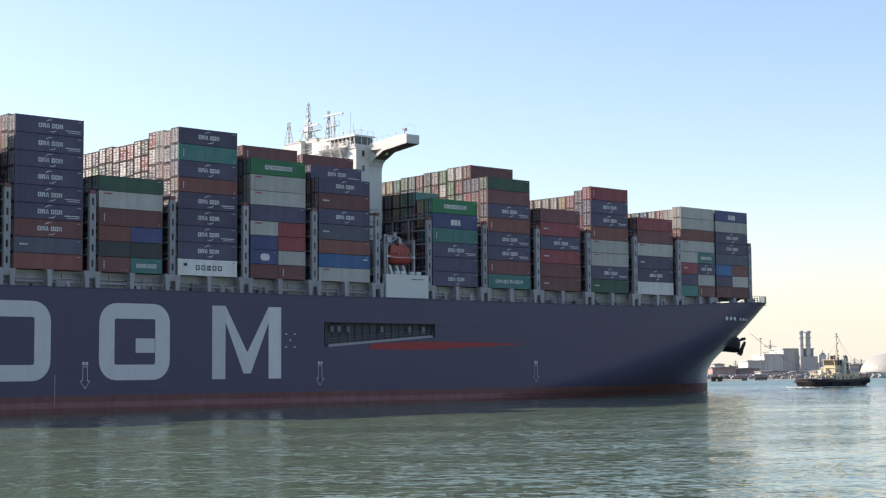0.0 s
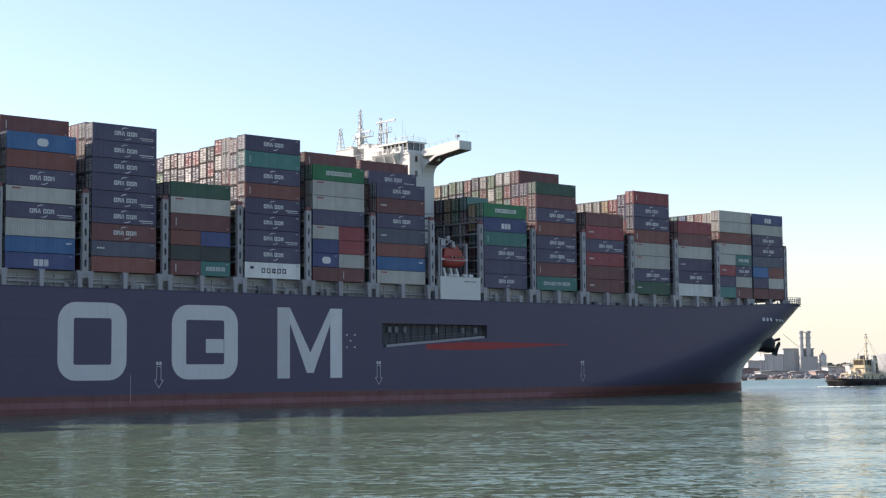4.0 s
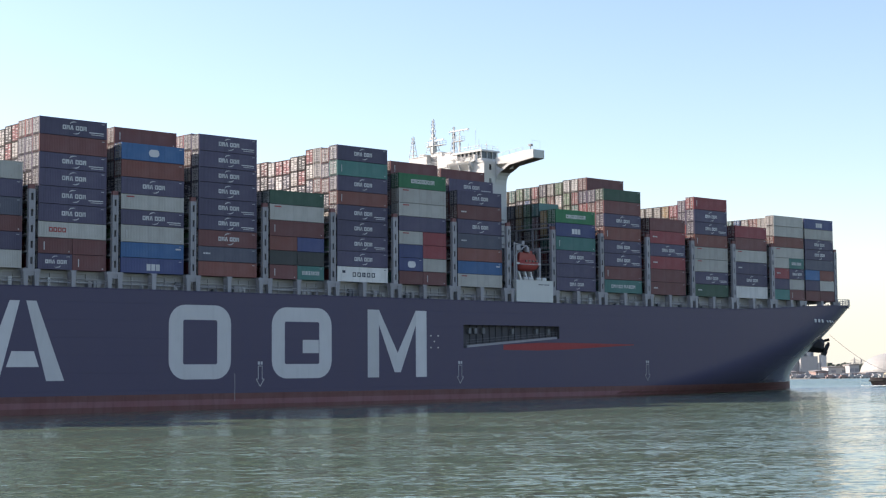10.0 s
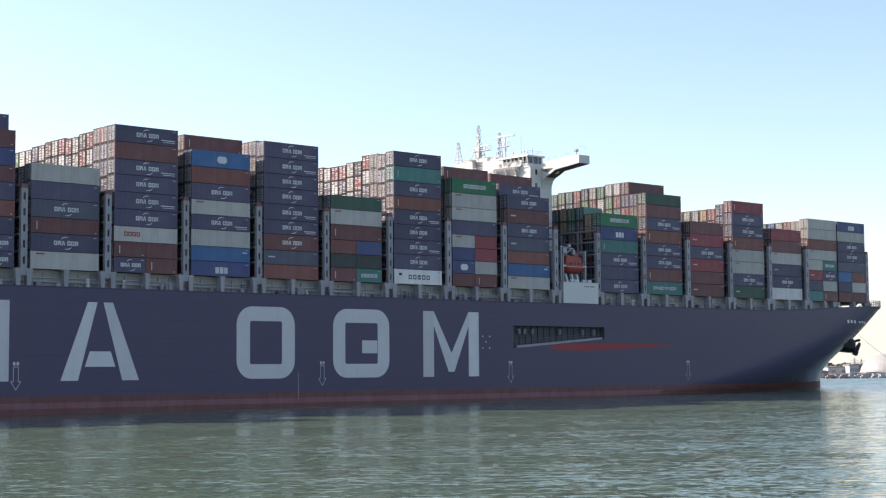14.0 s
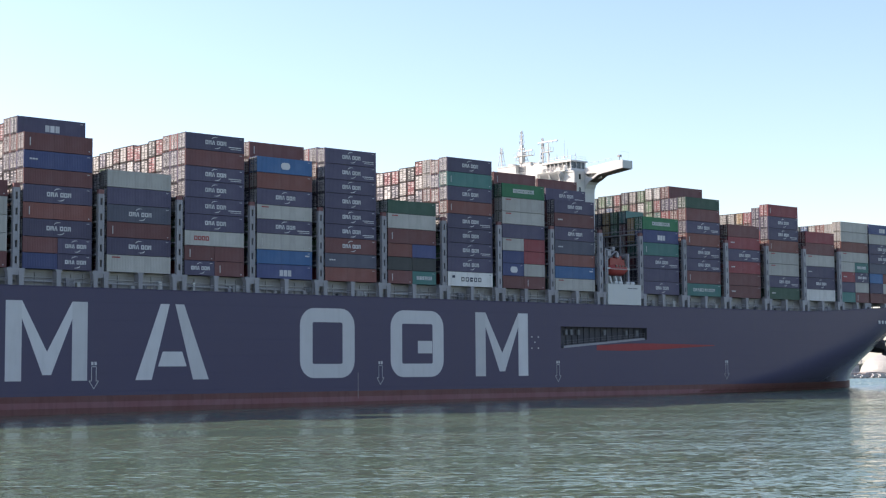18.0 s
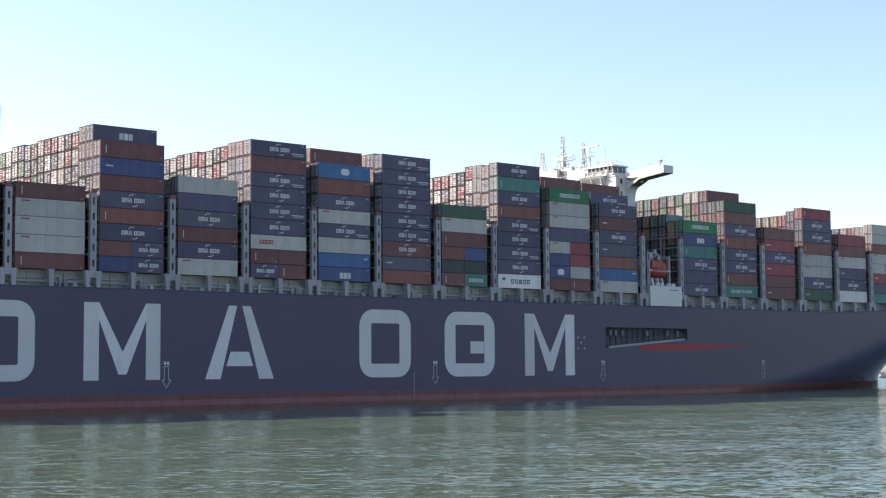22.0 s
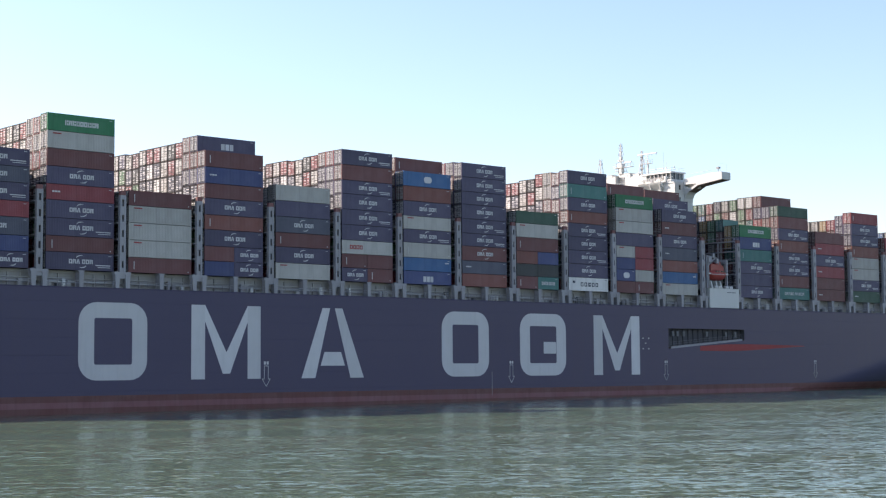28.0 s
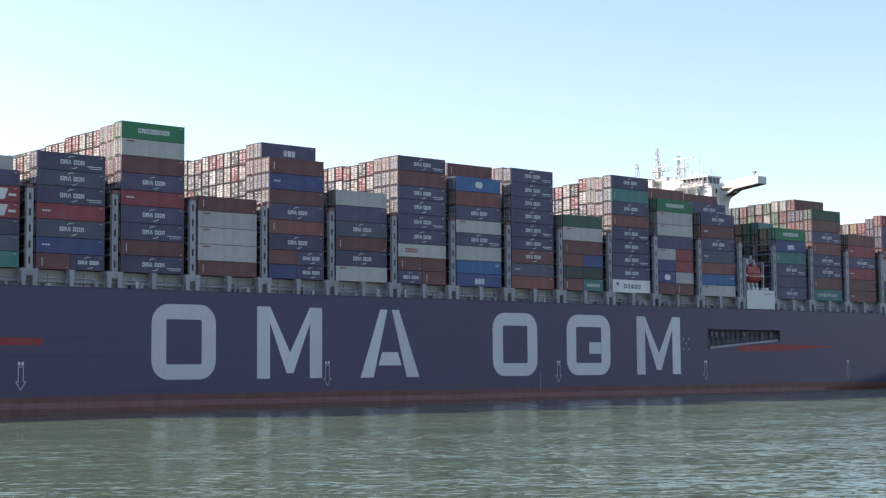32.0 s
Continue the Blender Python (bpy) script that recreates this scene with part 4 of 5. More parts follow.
# Outer row, from the hatch upward; an upper-case letter is a high cube, "/" parts two short boxes.
STACKS = [
    ["t0", "s0", "n0", "rd", "rd", "n0"],
    ["b9/n1", "pb", "S1", "rb", "N2", "s1", "N2"],
    ["N2", "b9", "N2", "N1", "rb", "N1", "B0", "W6", "E3"],
    ["b9", "W6", "W6", "W6", "b9"],
    ["p0/n1", "b0/n1", "N1", "o9", "N1", "b0", "Pb", "B9"],
    ["W6", "N1", "b9", "S1", "N0", "W0"],
    ["n1/b9", "b9/b0", "wa", "N1", "N2", "N1", "n2", "B0", "N2"],
    ["p4", "uc", "W9", "n2", "w6", "N1", "O0", "U7"],
    ["o0", "sb", "B1", "n2", "N2", "N1", "n1", "N2", "N2"],
    ["b9/t8", "k0/k0", "o0/p0", "B9", "W6", "g0"],
    ["C5", "N1", "N2", "N1", "N2", "o9", "N1", "T9", "N1"],
    ["b0/b9", "p7/w0", "p0/r0", "w6/r0", "N0", "w6", "W6", "E3"],
    ["w6", "uc", "o0", "Sb", "N1", "Bb", "N1"],
    ["N1", "N0", "N2", "T9", "P4", "E3"],
    ["T8", "B9", "N2", "N2", "O9", "N2", "B0", "g0"],
    ["Bb", "B0", "Rb", "N2", "Rb", "B0"],
    ["Gb", "N2", "W6", "W6", "O9", "N2", "N1", "R9"],
    ["C0", "N1", "Nb", "W6", "B0", "R0"],
    ["t0/b9", "n0/w0", "rb/n1", "w0/t8", "w6", "o0", "w0", "w0"],
    ["b0/b0", "n0/w0", "u0/o0", "s0", "n1", "n1", "w0", "p4"],
]
# Tops of the rows behind, as (row, height); rows between take the value of the last pair.
TOPS = [
    [(1, 40.6), (5, 38.2)], [(1, 41.3), (4, 41.8)], [(1, 47.8), (3, 47.4), (5, 47.3), (8, 46.9), (11, 46.6)], [(1, 36.4)],
    [(1, 47.3), (3, 46.9), (6, 46.7), (9, 46.4), (11, 46.8), (13, 46.3)], [(1, 39.2)], [(1, 47.5), (3, 47.2), (5, 46.8), (7, 47.0), (10, 46.7), (12, 46.5)],
    [(1, 47.3), (3, 45.0)], [(1, 47.6), (4, 46.8)], [(1, 38.7)], [(1, 47.9), (2, 48.2), (4, 47.3), (6, 47.0), (9, 47.4), (11, 47.1)], [(1, 46.9), (4, 45.6)],
    [(1, 44.6), (2, 46.8)], [(1, 39.9), (2, 41.6)], [(1, 45.5), (2, 48.3), (5, 48.0), (8, 47.8), (11, 47.5)], [(1, 40.0)],
    [(1, 45.0), (2, 44.3), (6, 44.1)], [(1, 39.9)], [(1, 43.0), (3, 42.7)], [(1, 42.7)],
]
TOP_ROWS = {(-90.6, 1): "N4", (-45.6, 1): "B9", (-45.6, 2): "B0", (15.1, 1): "B9", (15.1, 2): "B0", (30.4, 1): "N2", (30.4, 2): "B0", (73.7, 2): "B0", (-30.4, 1): "N1", (104.7, 1): "N0", (135.2, 1): "W0"}
random.seed(14)
for x, stack, tops in zip(BAYS, STACKS, TOPS):
    z = BASE
    y0 = 0.0
    for tier in stack:
        pieces = tier.split("/")
        high = CUBE if pieces[0][0].isupper() else STD
        for k, code in enumerate(pieces):
            container(code, x + k * (L40 - L20), y0, z, high, L40 if len(pieces) == 1 else L20)
        z += high
    verts, faces, mats = [], [], []

    def solid(a0, a1, b0, b1, c0, c1, mat):
        n = len(verts)
        verts.extend(((a0, b0, c0), (a1, b0, c0), (a1, b1, c0), (a0, b1, c0), (a0, b0, c1), (a1, b0, c1), (a1, b1, c1), (a0, b1, c1)))
        faces.extend(tuple(n + i for i in f) for f in ((0, 3, 2, 1), (4, 5, 6, 7), (0, 1, 5, 4), (1, 2, 6, 5), (2, 3, 7, 6), (3, 0, 4, 7)))
        mats.extend([mat] * 6)
    rows_here = 21 if x < 118 else 19 if x < 130 else 17 if x < 140 else 14
    for row in range(1, rows_here):
        top = [h for r, h in tops if r <= row][-1]
        count = max(1, round((top - BASE) / 2.77))
        cubes = max(0, min(count, round((top - BASE - count * STD) / (CUBE - STD))))
        z, y = BASE, row * ROW
        for tier in range(count):
            high = CUBE if tier >= count - cubes else STD
            single = row <= 2 and tier >= count - 3 and tops[0][1] > 42.5
            if single:
                paint_code = random.choice(("N1", "B9", "O9", "W6", "B0", "N1", "R0", "B0", "N0"))
                if tier == count - 1:
                    paint_code = TOP_ROWS.get((x, row), paint_code)
                container(paint_code, x, y, z, high)
            else:
                g = 0.085
                solid(x + 0.07, x + (L20 if x == 58.6 and tier == count - 1 else L40), y + g, y + WIDE - g, z + 0.06, z + high - 0.05, 0)
                if tier >= count - 6 and row < 20:
                    for s in () if x < 10 else (0.40, 0.86, 1.52, 1.98):
                        solid(x + 0.0, x + 0.05, y + s, y + s + 0.065, z + 0.12, z + high - 0.12, 1)
                    for s in (0.16, 1.29):
                        n = 9 if x < 10 else 5
                        for k in range(n):
                            a = 0.08 + 0.84 / n * k + random.uniform(0.0, 0.03)
                            o = random.uniform(0.0, 0.2 if x < 10 else 0.45)
                            solid(x + 0.055, x + 0.069, y + s + o, y + s + min(1.0, random.uniform(0.6, 1.0) if x < 10 else o + random.uniform(0.25, 0.8)), z + high * a, z + high * a + (random.uniform(0.06, 0.13) if x < 10 else random.uniform(0.05, 0.13)), 2 if random.random() < 0.7 else 3)
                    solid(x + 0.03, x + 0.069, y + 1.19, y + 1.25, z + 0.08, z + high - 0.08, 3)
                    # dark borders paint in the shaded gaps between neighbouring containers
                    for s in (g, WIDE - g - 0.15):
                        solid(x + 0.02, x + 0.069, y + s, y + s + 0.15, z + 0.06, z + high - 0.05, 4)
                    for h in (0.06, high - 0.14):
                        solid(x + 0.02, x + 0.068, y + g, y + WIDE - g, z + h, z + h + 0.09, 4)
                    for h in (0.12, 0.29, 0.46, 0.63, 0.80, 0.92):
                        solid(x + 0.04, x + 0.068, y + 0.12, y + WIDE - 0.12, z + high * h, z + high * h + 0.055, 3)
            z += high
    data = bpy.data.meshes.new("stacked_containers")
    data.from_pydata(verts, [], faces)
    for m in (CARGO if x > 10 else CARGO_AFT, ROD, MARK_WHITE, BLACK, GAP_SHADE_BARS):
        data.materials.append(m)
    data.polygons.foreach_set("material_index", mats)
    aboard(tagged(new("stacked_containers", data), "packed rows of mixed steel containers seen from their door ends", "containers", kind="stuff"))

# ---- bridge house ----
house = part("deckhouse", (lambda b: (box(b, 48.0, 54.6, 10.8, 42.6, DECK - 0.6, 50.2), box(b, 47.85, 54.75, 10.9, 42.5, 50.2, 50.5), b)[2])(bmesh.new()), SHIP_WHITE, ship, "tall white bridge house")
for k in range(8):
    for j in range(5):
        bm = bmesh.new()
        box(bm, 47.94, 48.01, 13.5 + j * 6.5, 14.3 + j * 6.5, 27.5 + k * 2.8, 28.5 + k * 2.8)
        part("window", bm, GLASS, house)
for z in (45.6, 48.6):
    bm = bmesh.new()
    box(bm, 49.5, 50.1, 10.74, 10.82, z, z + 1.2)
    part("window", bm, GLASS, house)
for z in (30.5, 36.5, 42.5):
    bm = bmesh.new()
    box(bm, 47.9, 54.7, 10.72, 10.8, z, z + 0.12)
    part("seam", bm, SHIP_WHITE, house)
# wheelhouse: open-railed balcony, dark window band, flat roof
WX, WY0, WY1 = 49.5, 13.2, 22.4
bm = bmesh.new()
box(bm, WX, 54.4, WY0, WY1, 50.5, 51.45)
box(bm, WX - 0.25, 54.7, WY0 - 0.3, WY1 + 0.2, 52.95, 53.3)
box(bm, WX + 0.5, 54.0, WY0 + 0.4, WY1 - 0.4, 51.45, 52.95)
box(bm, WX, WX + 0.6, WY1 - 1.4, WY1, 51.45, 52.95)
for k in range(7):
    y = WY0 + 0.05 + k * 1.28
    prism(bm, [(WX + 0.1, 51.45), (WX + 0.3, 51.45), (WX + 0.12, 52.95), (WX - 0.08, 52.95)], y, y + 0.13)
for x in (51.2, 52.8, 54.2):
    box(bm, x, x + 0.14, WY0, WY0 + 0.14, 51.45, 52.95)
wheel = part("wheelhouse", bm, SHIP_WHITE, ship, "white wheelhouse with a dark window band")
for k in range(6):
    bm = bmesh.new()
    box(bm, WX + 0.3, WX + 0.42, WY0 + 0.2 + k * 1.28, WY0 + 1.3 + k * 1.28, 51.5, 52.9)
    part("pane", bm, GLASS, wheel)
for k in range(3):
    bm = bmesh.new()
    box(bm, 49.95 + k * 1.5, 51.2 + k * 1.5, WY0 + 0.2, WY0 + 0.3, 51.5, 52.9)
    part("pane", bm, GLASS, wheel)


def rail_run(name, path, z, parent, tall=1.05, posts=1.2, mat=None):
    """Posts and two bars along a line in plan."""
    bm = bmesh.new()
    for (xa, ya), (xb, yb) in zip(path, path[1:]):
        n = max(1, int(math.hypot(xb - xa, yb - ya) / posts))
        for k in range(n + 1):
            x, y = xa + (xb - xa) * k / n, ya + (yb - ya) * k / n
            beam(bm, (x, y, z), (x, y, z + tall), 0.04, 5)
        for h in (0.5, 1.0):
            beam(bm, (xa, ya, z + tall * h), (xb, yb, z + tall * h), 0.035, 5)
    return part(name, bm, mat or SHIP_WHITE, parent)


rail_run("roof_railing", [(WX, 20.0), (WX, WY0), (54.5, WY0)], 53.3, wheel, 0.95, 1.6)
rail_run("balcony_railing", [(47.6, 21.6), (47.6, 13.4), (49.0, 13.4)], 50.75, wheel, 1.0, 1.0)
rail_run("balcony_railing", [(48.6, 20.4), (48.6, 16.0), (48.6, 14.0)], 51.0, wheel, 1.1, 0.7, GREY)
# balcony under the windows on sloping brackets, with a canvas dodger and lockers
bm = bmesh.new()
box(bm, 47.4, 49.5, 13.2, 21.8, 50.55, 50.75)
prism(bm, [(47.98, 48.9), (48.0, 50.55), (46.6, 50.55), (46.9, 50.1)], 14.0, 21.4)
part("balcony", bm, SHIP_WHITE, wheel)
for y, z, w, h in ((20.6, 50.75, 0.9, 1.1), (17.8, 50.75, 0.6, 0.7), (15.2, 50.75, 1.3, 0.85), (13.6, 50.75, 0.5, 1.3)):
    bm = bmesh.new()
    box(bm, 48.0, 48.7, y, y + w, z, z + h)
    part("locker", bm, SHIP_WHITE if h > 0.8 else GREY, wheel)
for k in range(3):
    bm = bmesh.new()
    prism(bm, [(47.95, 46.9 + 0.2 * k), (47.95, 48.9), (46.9, 50.5), (46.7, 50.5)], 14.6 + k * 3.0, 14.8 + k * 3.0)
    part("bracket", bm, SHIP_WHITE, wheel)
bm = bmesh.new()
for k in range(8):
    box(bm, 50.55, 50.7, 29.0, 30.9, 51.0 + k * 0.34, 51.12 + k * 0.34)
part("louvre", bm, DARKGREY, wheel)
for x0, x1, y0, y1, z0, z1 in ((50.2, 54.0, 22.8, 27.0, 50.5, 53.2), (49.6, 54.0, 31.2, 37.2, 50.5, 53.7), (50.7, 53.4, 27.4, 31.0, 50.5, 54.3), (50.4, 53.4, 33.0, 34.6, 53.8, 54.3), (50.8, 53.0, 24.6, 26.4, 53.3, 53.9)):
    bm = bmesh.new()
    box(bm, x0, x1, y0, y1, z0, z1)
    box(bm, x0 - 0.1, x1 + 0.1, y0 - 0.1, y1 + 0.1, z1, z1 + 0.12)
    part("roof_house", bm, SHIP_WHITE, house)
bm = bmesh.new()
for k in range(12):
    y = 13.0 + k * 2.2
    beam(bm, (47.9, y, 50.5), (47.9, y, 51.6), 0.04, 5)
for h in (51.0, 51.6):
    beam(bm, (47.9, 11.2, h), (47.9, 42.0, h), 0.035, 5)
part("deck_railing", bm, SHIP_WHITE, house)
# wings on curved brackets
for sgn in (1, -1):
    bm = bmesh.new()

    def yy(v):
        return v if sgn == 1 else 2 * MID - v
    beam_line = [(-0.62, 50.22), (-0.62, 51.95), (2.2, 52.05), (10.8, 51.3), (10.8, 49.95), (7.0, 49.85), (6.6, 49.45)]
    strut_line = [(6.6, 49.44), (7.0, 49.83), (8.9, 48.85), (10.4, 49.4), (10.79, 49.9), (10.79, 45.6), (10.65, 46.6), (10.2, 47.5), (9.4, 48.15), (8.4, 48.55)]
    for outline in (beam_line, strut_line):
        a = [bm.verts.new((51.42, yy(y), z)) for y, z in outline]
        b = [bm.verts.new((54.58, yy(y), z)) for y, z in outline]
        n = len(outline)
        bm.faces.new(a), bm.faces.new(b[::-1])
        for i in range(n):
            bm.faces.new((a[i], b[i], b[(i + 1) % n], a[(i + 1) % n]))
    box(bm, 52.6, 52.8, min(yy(6.8), yy(10.78)), max(yy(6.8), yy(10.78)), 48.7, 50.0)
    wing = part("bridge_wing", bm, SHIP_WHITE, ship, "white cantilevered bridge wing")
    bm = bmesh.new()
    for k in range(5):
        beam(bm, (51.5, yy(2.6 + k * 2), 51.4), (51.5, yy(2.6 + k * 2), 52.7 - 0.12 * k), 0.04, 5)
    beam(bm, (51.5, yy(2.6), 52.7), (51.5, yy(10.6), 52.2), 0.035, 5)
    part("railing", bm, SHIP_WHITE, wing)
    bm = bmesh.new()
    beam(bm, (52.6, yy(1.3), 52.0), (52.6, yy(1.3), 52.9), 0.08, 6)
    box(bm, 52.25, 52.95, yy(1.3) - 0.35, yy(1.3) + 0.35, 52.9, 53.35)
    part("searchlight", bm, GREY, wing)
    bm = bmesh.new()
    for x in (51.9, 54.2):
        beam(bm, (x, yy(0.1), 51.9), (x, yy(0.1), 54.0), 0.016, 5)
    beam(bm, (51.9, yy(0.1), 54.0), (54.2, yy(0.1), 54.0), 0.016, 5)
    beam(bm, (54.2, yy(-0.3), 51.9), (54.2, yy(3.4), 53.7), 0.014, 5)
    part("wing_antenna", bm, GREY, wing)
    # thin dark panel added below the wing to paint its underside in shade
    bm = bmesh.new()
    for (ya, za), (yb, zb) in zip([(-0.6, 50.2), (6.6, 49.43), (8.4, 48.53)], [(6.55, 49.43), (8.4, 48.53), (9.4, 48.13)]):
        f = [bm.verts.new((x, yy(y), z + d)) for y, z in ((ya, za), (yb, zb)) for d in (-0.015, -0.09) for x in (51.5, 54.5)]
        for q in ((0, 1, 5, 4), (2, 6, 7, 3), (0, 2, 3, 1), (4, 5, 7, 6), (0, 4, 6, 2), (1, 3, 7, 5)):
            bm.faces.new([f[v] for v in q])
    part("soffit", bm, UNDERSIDE_SHADE, wing, "dark brown panel added for the shaded underside")
    bm = bmesh.new()
    for x in (51.36, 54.6):
        box(bm, x, x + 0.05, min(yy(-0.66), yy(-0.4)), max(yy(-0.66), yy(-0.4)), 50.2, 52.0)
    part("edge_plate", bm, SHIP_WHITE, wing)


def mast(x, y, z0, z1, arms, label, wide=0.28):
    """A tapering pole with yards, platforms, scanners and wires."""
    bm = bmesh.new()
    beam(bm, (x, y, z0), (x, y, z1), wide * 1.25, 8, wide * 0.5)
    m = part("mast", bm, SHIP_WHITE, ship, label)
    for h, half, kind in arms:
        bm = bmesh.new()
        if kind == "bar":
            beam(bm, (x, y - half, h), (x, y + half, h), 0.08, 5)
            for s in (-half, half, half * 0.5):
                beam(bm, (x, y + s, h), (x, y + s, h + 0.5), 0.06, 5)
        elif kind == "deck":
            box(bm, x - 0.9, x + 0.9, y - half, y + half, h, h + 0.12)
            for s in (-half, half):
                beam(bm, (x, y + s, h), (x, y + s, h + 0.9), 0.05, 5)
            beam(bm, (x, y - half, h + 0.9), (x, y + half, h + 0.9), 0.05, 5)
        else:
            box(bm, x - 0.2, x + 0.2, y - half, y + half, h, h + 0.35)
            beam(bm, (x, y, h - 0.5), (x, y, h), 0.15, 6)
        part("scanner" if kind == "scan" else "yard", bm, SHIP_WHITE if kind != "bar" else GREY, m)
    return m


def legs(x, y, z0, z1, spread, m):
    """Splayed lattice legs under a mast."""
    for sx, sy in ((-1, -1), (1, -1), (1, 1), (-1, 1)):
        bm = bmesh.new()
        beam(bm, (x + sx * spread, y + sy * spread, z0), (x + sx * 0.15, y + sy * 0.15, z1), 0.075, 5)
        for k in (0.2, 0.4, 0.6, 0.8):
            w, z = spread * (1 - k), z0 + (z1 - z0) * k
            beam(bm, (x + sx * w, y + sy * w, z), (x - sy * w, y + sx * w, z), 0.06, 4)
        part("mast_leg", bm, SHIP_WHITE, m)


main = mast(51, 30.5, 54.4, 62.2, ((56.9, 1.5, "bar"), (57.6, 0.9, "scan"), (58.5, 0.6, "bar"), (59.2, 0.8, "bar"), (60.0, 0.5, "bar"), (60.7, 0.6, "bar"), (61.4, 0.4, "bar")), "white radar mast with yards", 0.24)
legs(51, 30.5, 54.3, 58.6, 1.2, main)
for z0, z1, w in ((54.4, 55.9, 0.55), (56.06, 57.0, 0.7), (58.1, 58.7, 0.3), (59.6, 60.0, 0.22)):
    bm = bmesh.new()
    box(bm, 51 - w, 51 + w, 30.5 - w, 30.5 + w, z0, z1)
    part("equipment_box", bm, SHIP_WHITE, main)
bm = bmesh.new()
box(bm, 50.4, 51.6, 26.8, 32.6, 55.95, 56.05)
part("platform", bm, SHIP_WHITE, main)
rail_run("platform_railing", [(50.4, 32.6), (50.4, 26.8), (51.6, 26.8)], 56.05, main, 0.9, 0.9)
bm = bmesh.new()
beam(bm, (51, 28.2, 56.05), (51, 28.2, 57.1), 0.09, 6)
box(bm, 50.85, 51.15, 27.0, 29.4, 57.1, 57.35)
part("scanner", bm, SHIP_WHITE, main)
fore = mast(51, 23.6, 52.0, 59.6, ((54.9, 0.35, "bar"), (58.0, 0.4, "bar"), (59.0, 0.35, "bar")), "white lattice signal mast", 0.22)
legs(51, 23.6, 53.2, 58.2, 0.6, fore)
bm = bmesh.new()
box(bm, 50.8, 51.2, 18.8, 25.0, 58.42, 58.66)
for y in (19.0, 20.4, 25.0):
    beam(bm, (51, y, 58.0), (51, y, 58.8), 0.06, 5)
beam(bm, (51, 23.6, 57.0), (51, 21.2, 58.5), 0.05, 5)
part("signal_yard", bm, SHIP_WHITE, fore)
bm = bmesh.new()
box(bm, 50.5, 51.5, 20.6, 23.2, 56.1, 56.2)
part("platform", bm, SHIP_WHITE, fore)
rail_run("platform_railing", [(50.5, 23.2), (50.5, 20.6), (51.5, 20.6)], 56.2, fore, 0.9, 0.8)
for z in (54.6, 55.6, 57.0, 57.6):
    bm = bmesh.new()
    box(bm, 50.75, 51.0, 23.3, 23.9, z, z + 0.45)
    part("signal_lamp", bm, DARKGREY, fore)
mast(51, 21.7, 53.3, 58.3, ((55.2, 0.3, "bar"),), "white lattice signal mast", 0.2)
aft = mast(51, 37.4, 54.6, 59.0, ((57.4, 0.6, "bar"), (58.3, 0.5, "bar")), "thin white aft mast", 0.16)
legs(51, 37.4, 53.8, 58.2, 0.7, aft)
for y, top in ((16.6, 56.2), (17.6, 58.6), (14.2, 55.3), (20.0, 55.6)):
    bm = bmesh.new()
    beam(bm, (52, y, 53.3), (52, y, top), 0.035, 5)
    beam(bm, (52, y, 54.4), (52, y, 54.8), 0.14, 8)
    part("aerial", bm, SHIP_WHITE, ship)

# white side screen, lifeboat and davits
bm = bmesh.new()
box(bm, 45.9, 56.65, SIDE - 0.02, 0.4, 19.9, 24.25)
box(bm, 45.85, 56.7, SIDE - 0.06, 0.45, 24.25, 24.4)
screen = part("side_screen", bm, SHIP_WHITE, ship, "plain white steel side screen")
for k in range(2):
    bm = bmesh.new()
    box(bm, 52.3 + 1.7 * k, 53.8 + 1.7 * k, SIDE - 0.035, SIDE, 23.45, 23.6)
    part("lettering_bar", bm, MARK_DARK, screen)
boat = aboard(tagged(new("lifeboat"), "orange enclosed lifeboat hanging in its davits", "lifeboat"))
bm = bmesh.new()
stations = 13
rings = []
for i in range(stations):
    u = i / (stations - 1)
    w = max(0.12, math.sin(math.pi * min(max(u, 0.02), 0.98)) ** 0.16) * 1.45
    x = 47.9 + 6.2 * u
    lift = 0.45 * (2 * u - 1) ** 4
    ring = []
    for k in range(16):
        a = 2 * math.pi * k / 16
        top = 1.15 if math.sin(a) > 0 else 1.55
        ring.append(bm.verts.new((x, 1.6 + w * math.cos(a), 27.9 + (lift if math.sin(a) < 0 else -lift * 0.8) + top * math.sin(a) * (0.55 + 0.45 * w / 1.45))))
    rings.append(ring)
for r0, r1 in zip(rings, rings[1:]):
    for k in range(16):
        bm.faces.new((r0[k], r0[(k + 1) % 16], r1[(k + 1) % 16], r1[k])).smooth = True
bm.faces.new(rings[0]), bm.faces.new(rings[-1][::-1])
part("boat_hull", bm, ORANGE, boat)
bm = bmesh.new()
prism(bm, [(48.3, 28.6), (53.4, 28.6), (52.9, 29.9), (48.5, 30.25)], 0.75, 2.45)
part("canopy", bm, ORANGE, boat)
bm = bmesh.new()
for k in range(4):
    box(bm, 49.6 + k * 1.0, 50.1 + k * 1.0, 0.1, 0.3, 28.3, 28.6)
part("window", bm, GLASS, boat)
bm = bmesh.new()
beam(bm, (48.0, 0.14, 27.75), (54.0, 0.14, 27.75), 0.06, 5)
part("grab_line", bm, MARK_WHITE, boat)
bm = bmesh.new()
for x in (47.75, 54.0):
    box(bm, x - 0.45, x + 0.45, 0.5, 1.1, 27.75, 28.1)
part("release_hook", bm, SHIP_WHITE, boat)
bm = bmesh.new()
prism(bm, [(50.6, 29.7), (52.6, 29.7), (52.3, 30.7), (50.9, 30.7)], 1.0, 2.2)
part("conning_tower", bm, ORANGE, boat)
